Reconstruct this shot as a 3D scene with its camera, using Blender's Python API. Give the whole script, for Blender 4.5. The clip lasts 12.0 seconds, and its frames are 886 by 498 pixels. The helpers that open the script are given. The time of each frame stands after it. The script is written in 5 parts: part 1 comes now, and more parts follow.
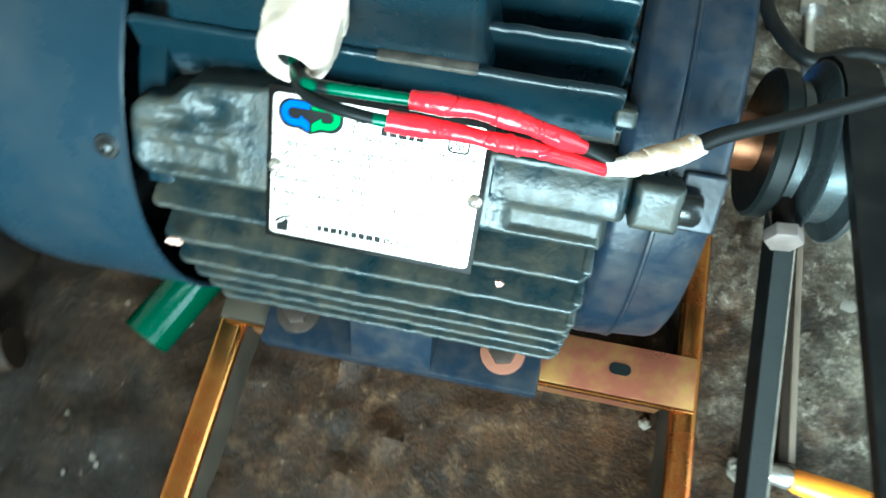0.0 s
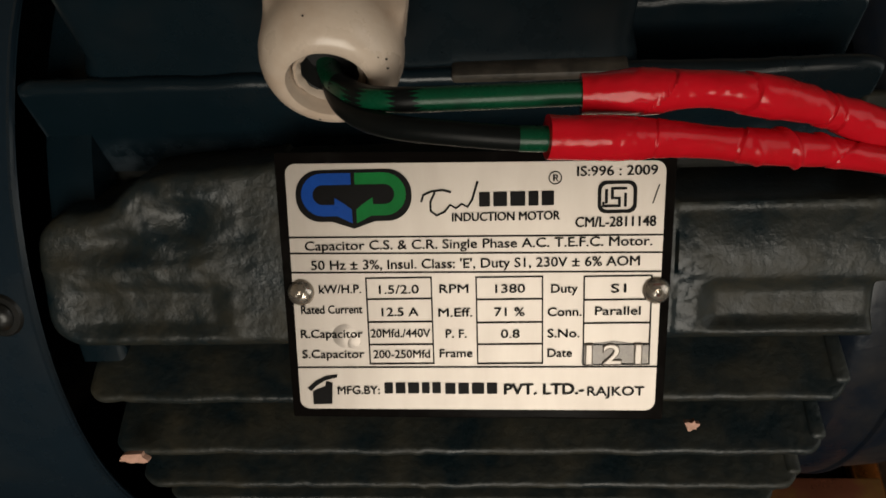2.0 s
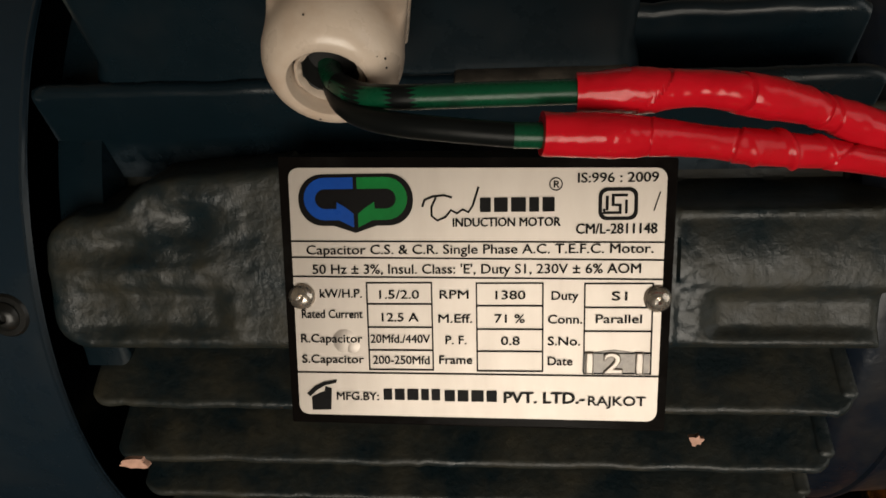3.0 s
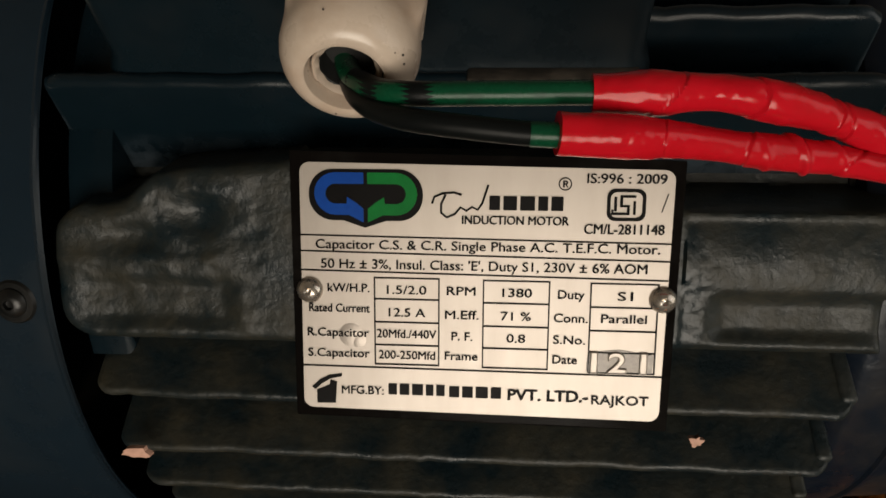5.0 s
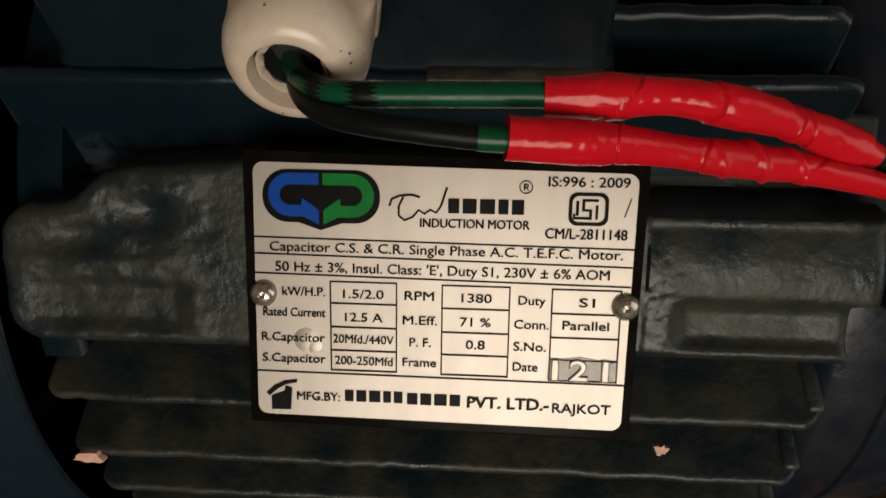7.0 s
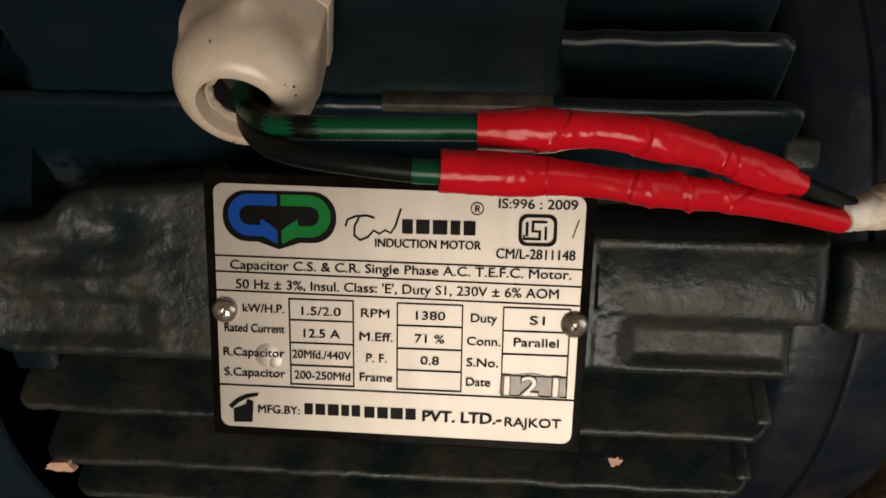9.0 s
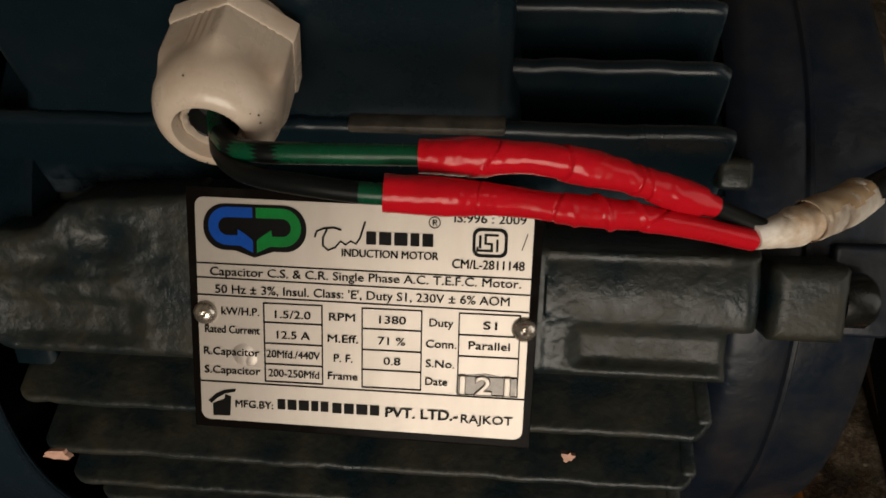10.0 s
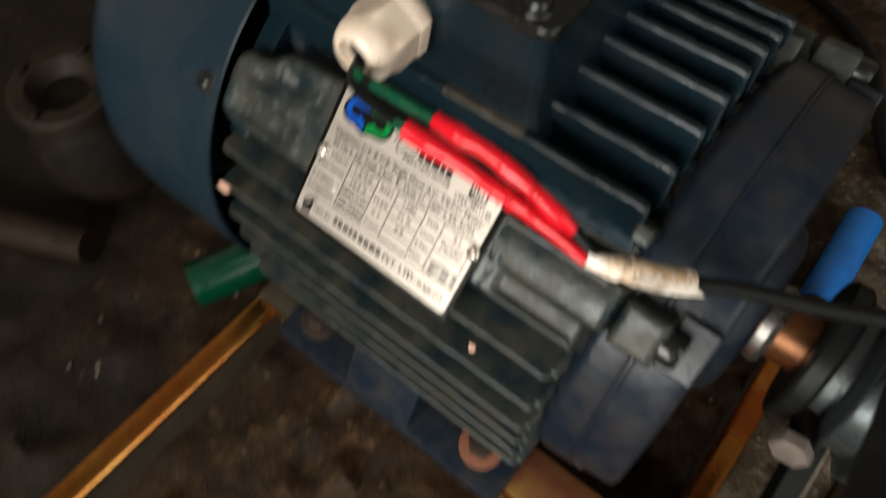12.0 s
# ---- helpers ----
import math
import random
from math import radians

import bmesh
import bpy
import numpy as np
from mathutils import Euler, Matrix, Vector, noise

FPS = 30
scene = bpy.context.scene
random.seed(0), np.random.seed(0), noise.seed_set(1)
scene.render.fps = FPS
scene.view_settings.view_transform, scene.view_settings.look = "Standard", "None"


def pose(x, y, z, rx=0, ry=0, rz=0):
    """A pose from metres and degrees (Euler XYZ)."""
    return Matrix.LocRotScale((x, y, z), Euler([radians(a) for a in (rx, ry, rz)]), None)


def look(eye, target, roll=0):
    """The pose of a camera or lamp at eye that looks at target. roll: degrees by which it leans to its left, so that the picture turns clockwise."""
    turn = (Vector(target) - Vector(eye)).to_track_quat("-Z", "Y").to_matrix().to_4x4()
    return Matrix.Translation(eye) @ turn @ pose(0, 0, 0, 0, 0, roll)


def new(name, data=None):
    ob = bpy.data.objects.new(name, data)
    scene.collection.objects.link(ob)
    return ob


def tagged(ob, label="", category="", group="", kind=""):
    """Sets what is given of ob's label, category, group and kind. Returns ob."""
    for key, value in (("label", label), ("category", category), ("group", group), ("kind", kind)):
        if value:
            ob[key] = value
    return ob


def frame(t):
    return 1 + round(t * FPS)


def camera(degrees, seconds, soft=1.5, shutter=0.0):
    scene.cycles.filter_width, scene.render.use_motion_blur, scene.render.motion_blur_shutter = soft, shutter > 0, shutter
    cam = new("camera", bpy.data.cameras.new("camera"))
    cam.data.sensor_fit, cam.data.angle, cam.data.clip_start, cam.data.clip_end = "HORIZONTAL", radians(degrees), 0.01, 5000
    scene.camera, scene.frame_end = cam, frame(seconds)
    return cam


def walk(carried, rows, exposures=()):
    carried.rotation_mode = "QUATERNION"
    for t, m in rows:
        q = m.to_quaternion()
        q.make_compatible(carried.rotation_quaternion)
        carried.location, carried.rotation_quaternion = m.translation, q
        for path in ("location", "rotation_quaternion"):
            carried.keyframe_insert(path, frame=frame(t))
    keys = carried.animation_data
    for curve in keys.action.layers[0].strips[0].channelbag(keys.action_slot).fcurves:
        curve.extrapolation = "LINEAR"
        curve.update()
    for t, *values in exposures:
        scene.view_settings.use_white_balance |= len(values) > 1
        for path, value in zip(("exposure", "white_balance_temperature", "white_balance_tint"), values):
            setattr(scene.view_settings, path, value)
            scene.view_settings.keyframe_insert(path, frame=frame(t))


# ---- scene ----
# ---- camera and walk ----
AX = 0.137   # height of the motor shaft's axis over the floor
cam = camera(63.0, 12.0, soft=1.6, shutter=0.5)
PATH = [
    (0.0, 0.0480, -0.1666, 0.2623, 20.98, 1.96, 11.92),
    (0.3, 0.0287, -0.1521, 0.2322, 22.71, 2.69, 3.08),
    (0.5, 0.0101, -0.1439, 0.2170, 25.19, 3.41, -0.78),
    (1.0, -0.0008, -0.1381, 0.1868, 29.57, 3.07, 0.52),
    (1.5, -0.0018, -0.1358, 0.1796, 30.43, 2.13, 0.07),
    (2.0, 0.0025, -0.1386, 0.1768, 32.20, 3.39, 1.04),
    (2.5, 0.0053, -0.1382, 0.1729, 33.96, 4.18, 1.44),
    (3.0, 0.0054, -0.1424, 0.1744, 34.73, 4.10, 2.46),
    (3.5, 0.0046, -0.1423, 0.1748, 34.51, 3.41, 2.65),
    (5.5, 0.0030, -0.1436, 0.1751, 34.75, 2.77, 3.43),
    (6.0, 0.0045, -0.1428, 0.1735, 34.63, 2.42, 3.36),
    (6.5, 0.0072, -0.1413, 0.1722, 34.37, 2.21, 3.43),
    (8.5, 0.0121, -0.1358, 0.1769, 33.98, 2.15, 3.04),
    (9.0, 0.0168, -0.1379, 0.1779, 33.93, 2.15, 3.48),
    (9.5, 0.0190, -0.1410, 0.1821, 33.91, 2.28, 3.95),
    (10.0, 0.0272, -0.1419, 0.1879, 33.99, 2.62, 4.49),
    (10.5, 0.0322, -0.1448, 0.1968, 33.62, 2.81, 6.31),
    (11.0, 0.0472, -0.1426, 0.2085, 33.08, 1.91, 14.60),
    (11.2, 0.0525, -0.1415, 0.2182, 32.55, 1.99, 19.66),
    (11.5, 0.0612, -0.1346, 0.2298, 32.49, 0.68, 27.20),
    (11.8, 0.0777, -0.1487, 0.2480, 32.71, 1.33, 33.99),
    (12.0, 0.0954, -0.1678, 0.2538, 30.59, 0.50, 38.83),
]
EXPO = [
    (0.0, 2.15, 4700, -21), (0.5, 0.95, 4750, -16), (1.0, 0.2, 6400, 0), (1.5, -0.3, 7000, 5), (2.0, -1.30, 7050, 8), (2.5, -1.12, 7150, 9),
    (9.5, -1.15, 7250, 10), (10.5, -1.25, 7500, 12), (11.0, -1.15, 8000, 15), (11.5, 0.34, 6650, 7), (11.8, 0.62, 6200, 3), (12.0, 0.30, 6600, 6),
]
walk(cam, [(t, pose(x, y, z + AX, rx, ry, rz)) for t, x, y, z, rx, ry, rz in PATH], EXPO)

# ---- world and lights ----
world = bpy.data.worlds.new("daylight")
scene.world = world
world.use_nodes = True
wn = world.node_tree.nodes
sky = wn.new("ShaderNodeTexSky")
sky.sky_type, sky.sun_disc = "NISHITA", False
sky.sun_elevation, sky.sun_rotation = radians(50), radians(200)
wn["Background"].inputs["Strength"].default_value = 0.12
world.node_tree.links.new(sky.outputs[0], wn["Background"].inputs["Color"])

ROOM = dict(x0=-1.3, x1=1.5, y0=-1.15, y1=1.6, h=2.5)
# unseen window, added and sized for the glare on the rating plate
OPENING = dict(x0=-0.30, x1=0.60, z0=0.30, z1=1.08)


def area_lamp(name, w, h, power, color, m):
    la = bpy.data.lights.new(name, "AREA")
    la.shape, la.size, la.size_y, la.energy, la.color = "RECTANGLE", w, h, power, color
    ob = new(name, la)
    ob.matrix_world = m
    return ob


# unseen doorway, added to light the sides that face +x
DOORWAY = dict(y0=-0.95, y1=0.05, z1=2.0)
OX, OZ = (OPENING["x0"] + OPENING["x1"]) / 2, (OPENING["z0"] + OPENING["z1"]) / 2
area_lamp("unseen_window_light", OPENING["x1"] - OPENING["x0"] - 0.04, OPENING["z1"] - OPENING["z0"] - 0.04, 30.0, (1.0, 0.95, 0.88), look((OX, ROOM["y0"] - 0.08, OZ), (OX, 0, OZ)))
area_lamp("added_doorway_light", DOORWAY["y1"] - DOORWAY["y0"] - 0.04, DOORWAY["z1"] - 0.04, 13.0, (1.0, 0.96, 0.90), look((ROOM["x1"] + 0.08, (DOORWAY["y0"] + DOORWAY["y1"]) / 2, DOORWAY["z1"] / 2), (0, (DOORWAY["y0"] + DOORWAY["y1"]) / 2, DOORWAY["z1"] / 2)))


# ---- materials ----
def nodes_of(name):
    m = bpy.data.materials.new(name)
    m.use_nodes = True
    nt = m.node_tree
    return m, nt, nt.nodes["Principled BSDF"]


def noise_node(nt, scale, detail=6.0, rough=0.6, vec=None, stretch=None):
    n = nt.nodes.new("ShaderNodeTexNoise")
    n.inputs["Scale"].default_value, n.inputs["Detail"].default_value, n.inputs["Roughness"].default_value = scale, detail, rough
    if vec is None:
        vec = nt.nodes.new("ShaderNodeTexCoord").outputs["Object"]
    if stretch:
        mp = nt.nodes.new("ShaderNodeMapping")
        mp.inputs["Scale"].default_value = stretch
        nt.links.new(vec, mp.inputs["Vector"])
        vec = mp.outputs["Vector"]
    nt.links.new(vec, n.inputs["Vector"])
    return n


def ramp(nt, src, lo, hi, a=(0, 0, 0, 1), b=(1, 1, 1, 1)):
    r = nt.nodes.new("ShaderNodeValToRGB")
    r.color_ramp.elements[0].position, r.color_ramp.elements[1].position = lo, hi
    r.color_ramp.elements[0].color, r.color_ramp.elements[1].color = a, b
    nt.links.new(src, r.inputs["Fac"])
    return r.outputs["Color"]


def mixed(nt, fac, a, b):
    m = nt.nodes.new("ShaderNodeMix")
    m.data_type = "RGBA"
    if isinstance(fac, float):
        m.inputs[0].default_value = fac
    else:
        nt.links.new(fac, m.inputs[0])
    for sock, v in ((m.inputs[6], a), (m.inputs[7], b)):
        if isinstance(v, tuple):
            sock.default_value = (*v, 1) if len(v) == 3 else v
        else:
            nt.links.new(v, sock)
    return m.outputs[2]


def bump(nt, bsdf, height, strength, dist=0.001):
    b = nt.nodes.new("ShaderNodeBump")
    b.inputs["Strength"].default_value, b.inputs["Distance"].default_value = strength, dist
    nt.links.new(height, b.inputs["Height"])
    nt.links.new(b.outputs[0], bsdf.inputs["Normal"])
    return b


def surface(name, base, rough=0.5, metal=0.0, second=None, blot=(40, 0.45, 0.7), amount=1.0, grain=900, relief=0.15, dist=0.0004, vary=0.12, coat=0.0, stretch=None, spec=0.5, lumps=0.0, sheen=1.0, worn=None):
    """A base colour with blotches of a second one, a rough sheen that varies and fine relief."""
    m, nt, b = nodes_of(name)
    big = noise_node(nt, blot[0], 8.0, 0.65, stretch=stretch)
    fine = noise_node(nt, grain, 4.0, 0.6, stretch=stretch)
    mask = ramp(nt, big.outputs["Fac"], blot[1], blot[2], (0, 0, 0, 1), (amount, amount, amount, 1))
    second = second or tuple(c * 0.7 for c in base)
    col = mixed(nt, mask, base, second)
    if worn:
        # proud edges lightened in broken lengths: rubbed paint plus edge glints put into colour
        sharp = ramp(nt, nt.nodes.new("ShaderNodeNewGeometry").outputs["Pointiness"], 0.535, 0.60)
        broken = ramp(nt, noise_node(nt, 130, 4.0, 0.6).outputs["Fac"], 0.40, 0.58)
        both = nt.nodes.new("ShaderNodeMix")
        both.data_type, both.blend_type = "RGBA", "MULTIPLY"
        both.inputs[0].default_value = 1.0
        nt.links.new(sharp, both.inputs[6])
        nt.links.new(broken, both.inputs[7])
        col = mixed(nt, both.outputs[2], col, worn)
    shade = ramp(nt, fine.outputs["Fac"], 0.25, 0.75, (1 - vary, 1 - vary, 1 - vary, 1), (1, 1, 1, 1))
    mul = nt.nodes.new("ShaderNodeMix")
    mul.data_type, mul.blend_type = "RGBA", "MULTIPLY"
    mul.inputs[0].default_value = 1.0
    nt.links.new(col, mul.inputs[6])
    nt.links.new(shade, mul.inputs[7])
    nt.links.new(mul.outputs[2], b.inputs["Base Color"])
    rr = ramp(nt, big.outputs["Fac"], 0.3, 0.75, (max(rough - 0.1 * sheen, 0.03),) * 3 + (1,), (min(rough + 0.2 * sheen, 1),) * 3 + (1,))
    nt.links.new(rr, b.inputs["Roughness"])
    b.inputs["Metallic"].default_value = metal
    b.inputs["Coat Weight"].default_value = coat
    b.inputs["Specular IOR Level"].default_value = spec
    b.inputs["Coat Roughness"].default_value = 0.2
    if relief:
        first = bump(nt, b, fine.outputs["Fac"], relief, dist)
        if lumps:
            wide = nt.nodes.new("ShaderNodeBump")
            wide.inputs["Strength"].default_value, wide.inputs["Distance"].default_value = lumps, 0.0022
            nt.links.new(noise_node(nt, 85, 3.0, 0.5).outputs["Fac"], wide.inputs["Height"])
            nt.links.new(wide.outputs[0], first.inputs["Normal"])
    return m


M_PAINT = surface("navy_machine_paint", (0.0036, 0.0094, 0.0134), 0.25, second=(0.009, 0.0105, 0.0115), blot=(28, 0.5, 0.8), amount=0.7, grain=260, relief=0.18, dist=0.0004, lumps=0.07, spec=0.27)
# the cowl's copy of the navy paint, lightened for light the lamps miss
M_COWL = surface("lightened_navy_paint", (0.0076, 0.0158, 0.0240), 0.24, second=(0.0150, 0.0185, 0.0210), blot=(24, 0.46, 0.8), amount=0.7, grain=260, relief=0.10, dist=0.0003, lumps=0.05, spec=0.32)
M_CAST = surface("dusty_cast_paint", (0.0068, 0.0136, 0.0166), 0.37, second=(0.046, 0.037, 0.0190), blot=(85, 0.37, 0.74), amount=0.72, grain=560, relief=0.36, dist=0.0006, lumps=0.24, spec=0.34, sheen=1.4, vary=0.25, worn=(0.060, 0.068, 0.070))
M_FIN = surface("worn_glint_navy_fin_paint", (0.0036, 0.0094, 0.0134), 0.25, second=(0.009, 0.0105, 0.0115), blot=(28, 0.5, 0.8), amount=0.7, grain=260, relief=0.18, dist=0.0004, lumps=0.10, spec=0.32, worn=(0.050, 0.066, 0.080))
M_BLACK = surface("black_lid_paint", (0.0045, 0.005, 0.0050), 0.26, second=(0.012, 0.011, 0.009), blot=(45, 0.5, 0.8), amount=0.6, grain=420, relief=0.3, spec=0.40)
M_CORE = surface("frame_core_paint", (0.0100, 0.0115, 0.0120), 0.42, second=(0.036, 0.027, 0.017), blot=(50, 0.35, 0.65), amount=0.8, grain=300, relief=0.4, lumps=0.5, spec=0.15)
M_CHIP = surface("bare_chipped_filler", (0.62, 0.36, 0.27), 0.7, second=(0.45, 0.25, 0.18), blot=(300, 0.4, 0.7), grain=1500)
M_GLAND = surface("ivory_nylon", (0.52, 0.425, 0.345), 0.28, second=(0.36, 0.225, 0.14), blot=(70, 0.48, 0.74), amount=0.65, grain=900, relief=0.08, vary=0.05)
M_GLAND_IN = surface("black_rubber_seal", (0.012, 0.012, 0.012), 0.6)
M_GREEN = surface("green_wire_sheath", (0.0016, 0.052, 0.0225), 0.26, second=(0.003, 0.010, 0.007), blot=(130, 0.50, 0.66), amount=0.6, grain=700, relief=0.05, spec=0.24)
M_WIRE = surface("black_wire_sheath", (0.005, 0.006, 0.006), 0.36, second=(0.010, 0.011, 0.010), grain=600, relief=0.06, spec=0.10)
M_RED = surface("red_insulating_tape", (0.50, 0.007, 0.016), 0.15, second=(0.44, 0.005, 0.010), blot=(160, 0.45, 0.7), amount=0.8, grain=240, relief=0.22, dist=0.0006, vary=0.08, spec=0.26)
M_WTAPE = surface("grubby_white_tape", (0.80, 0.75, 0.69), 0.45, second=(0.40, 0.25, 0.13), blot=(95, 0.44, 0.66), amount=0.85, grain=500, relief=0.1)
M_TAN = surface("tan_stained_tape", (0.40, 0.27, 0.16), 0.45, second=(0.66, 0.56, 0.44), blot=(150, 0.46, 0.72), amount=0.8, grain=500, relief=0.1)
M_CABLE = surface("black_cable_rubber", (0.0042, 0.0043, 0.0043), 0.45, second=(0.010, 0.0092, 0.0078), blot=(60, 0.5, 0.8), grain=700, relief=0.15, spec=0.13)
M_ALU = surface("brushed_aluminium", (0.36, 0.32, 0.285), 0.36, 0.50, second=(0.335, 0.295, 0.26), blot=(60, 0.4, 0.8), grain=300, relief=0.015, dist=0.0002, vary=0.02, stretch=(5, 1, 1), sheen=0.15)
M_PLATE_EDGE = surface("black_printed_border", (0.005, 0.0042, 0.0038), 0.14, 0.0, second=(0.012, 0.011, 0.010), blot=(80, 0.5, 0.8), grain=800, relief=0.04, spec=0.03)
M_INK = surface("black_ink", (0.005, 0.0045, 0.0045), 0.30, relief=0.0, spec=0.05)
M_BLUE = surface("blue_ink", (0.004, 0.055, 0.30), 0.30, relief=0.0, spec=0.06)
M_GRN_INK = surface("green_ink", (0.002, 0.16, 0.032), 0.30, relief=0.0, spec=0.06)
M_STEEL = surface("worn_steel", (0.52, 0.50, 0.48), 0.30, 1.0, second=(0.30, 0.26, 0.22), blot=(120, 0.5, 0.75), grain=700, relief=0.12)
M_RIVET = surface("nickel_rivet", (0.66, 0.60, 0.53), 0.20, 0.9, second=(0.42, 0.33, 0.26), blot=(260, 0.5, 0.75), grain=900, relief=0.08)
M_ZINC = surface("yellow_zinc_plate", (0.56, 0.27, 0.068), 0.20, 1.0, second=(0.36, 0.10, 0.026), blot=(22, 0.40, 0.62), grain=500, relief=0.06)
M_ZINC2 = surface("pinkish_zinc_plate", (0.26, 0.088, 0.050), 0.36, 0.75, second=(0.28, 0.15, 0.042), blot=(42, 0.42, 0.58), grain=300, relief=0.15)
M_WOOD = surface("weathered_wood", (0.10, 0.072, 0.048), 0.7, second=(0.06, 0.042, 0.028), blot=(40, 0.45, 0.7), grain=200, relief=0.3, stretch=(6, 1, 6))
M_ROD = surface("dark_brown_rod", (0.014, 0.0080, 0.0040), 0.6, second=(0.007, 0.004, 0.002), blot=(50, 0.42, 0.7), grain=200, relief=0.4, spec=0.12)
M_WOOD2 = surface("worn_cast_iron", (0.014, 0.0095, 0.0060), 0.6, 0.0, second=(0.007, 0.005, 0.0035), blot=(60, 0.45, 0.7), grain=300, relief=0.3, spec=0.12)
M_DULL = surface("dull_rusting_steel", (0.075, 0.060, 0.050), 0.40, 0.8, second=(0.07, 0.045, 0.032), blot=(160, 0.45, 0.7), grain=500, relief=0.25)
M_BELL = surface("dusty_navy_paint", (0.0052, 0.0095, 0.0170), 0.34, second=(0.030, 0.024, 0.018), blot=(70, 0.42, 0.74), amount=0.55, grain=260, relief=0.35, dist=0.0005, lumps=0.25, spec=0.22)
M_STAMP = surface("smeared_dark_metal", (0.13, 0.118, 0.108), 0.34, 0.5, second=(0.24, 0.215, 0.195), blot=(260, 0.45, 0.65), grain=500, relief=0.25)
M_SCUFF = surface("rubbed_paint", (0.030, 0.026, 0.021), 0.5, second=(0.075, 0.062, 0.048), blot=(220, 0.40, 0.65), grain=500, relief=0.3)
# dark zinc that holds the rail sides' shade in its colour
M_DARKZINC = surface("darkened_zinc", (0.014, 0.010, 0.004), 0.65, 0.0, second=(0.030, 0.018, 0.006), blot=(30, 0.40, 0.66), grain=300, relief=0.2)
M_SHAFT = surface("rusty_shaft", (0.085, 0.036, 0.014), 0.36, 0.8, second=(0.14, 0.05, 0.02), blot=(120, 0.42, 0.68), grain=400, relief=0.25)
M_RUST = surface("rusty_washer", (0.16, 0.055, 0.025), 0.75, second=(0.16, 0.06, 0.03), blot=(150, 0.4, 0.7), grain=800, relief=0.4)
M_GREY = surface("grey_machined_hub", (0.040, 0.046, 0.048), 0.34, 0.7, second=(0.024, 0.026, 0.026), blot=(70, 0.45, 0.7), grain=400, relief=0.3)
M_SHEAVE = surface("grey_worn_sheave", (0.085, 0.100, 0.105), 0.30, 0.75, second=(0.040, 0.046, 0.048), blot=(70, 0.45, 0.7), grain=400, relief=0.25)
M_HEAD = surface("pale_dull_steel", (0.17, 0.14, 0.125), 0.5, 0.5, second=(0.20, 0.16, 0.14), blot=(160, 0.45, 0.7), grain=500, relief=0.25)
M_BLUEPIPE = surface("blue_plastic", (0.006, 0.14, 0.50), 0.35, second=(0.01, 0.10, 0.36), grain=500, relief=0.05)
M_GREENPIPE = surface("green_plastic_pipe", (0.0008, 0.030, 0.0135), 0.18, second=(0.0008, 0.022, 0.010), blot=(60, 0.5, 0.8), grain=500, relief=0.05)
M_STICKER = surface("cream_paper_sticker", (0.78, 0.74, 0.60), 0.6, second=(0.66, 0.60, 0.44), blot=(60, 0.5, 0.8), grain=900, relief=0.05)
M_REDINK = surface("red_ink", (0.55, 0.012, 0.03), 0.5, relief=0.0)
M_BELTFACE = surface("grey_belt_rubber", (0.0080, 0.0090, 0.0084), 0.6, second=(0.012, 0.013, 0.012), blot=(60, 0.45, 0.7), grain=500, relief=0.3, spec=0.2)
M_STONE = surface("pale_limestone", (0.17, 0.145, 0.115), 0.8, second=(0.10, 0.08, 0.06), blot=(150, 0.42, 0.66), grain=500, relief=0.4)
M_ORANGE = surface("orange_plastic_handle", (0.85, 0.30, 0.01), 0.35, second=(0.7, 0.2, 0.01), grain=500, relief=0.05)
# pale tones picked so the unseen walls and ceiling bounce fill light
M_PLASTER = surface("pale_fill_plaster", (0.44, 0.38, 0.31), 0.9, second=(0.32, 0.27, 0.21), blot=(3, 0.45, 0.75), grain=60, relief=0.4, dist=0.004)
M_CEIL = surface("pale_fill_ceiling", (0.46, 0.42, 0.36), 0.85, second=(0.34, 0.30, 0.26), blot=(4, 0.45, 0.75), grain=40, relief=0.2, dist=0.004)
M_OLDIRON = surface("oily_old_iron", (0.0045, 0.0034, 0.0026), 0.5, 0.0, second=(0.010, 0.006, 0.003), blot=(40, 0.45, 0.7), grain=200, relief=0.4, spec=0.12)


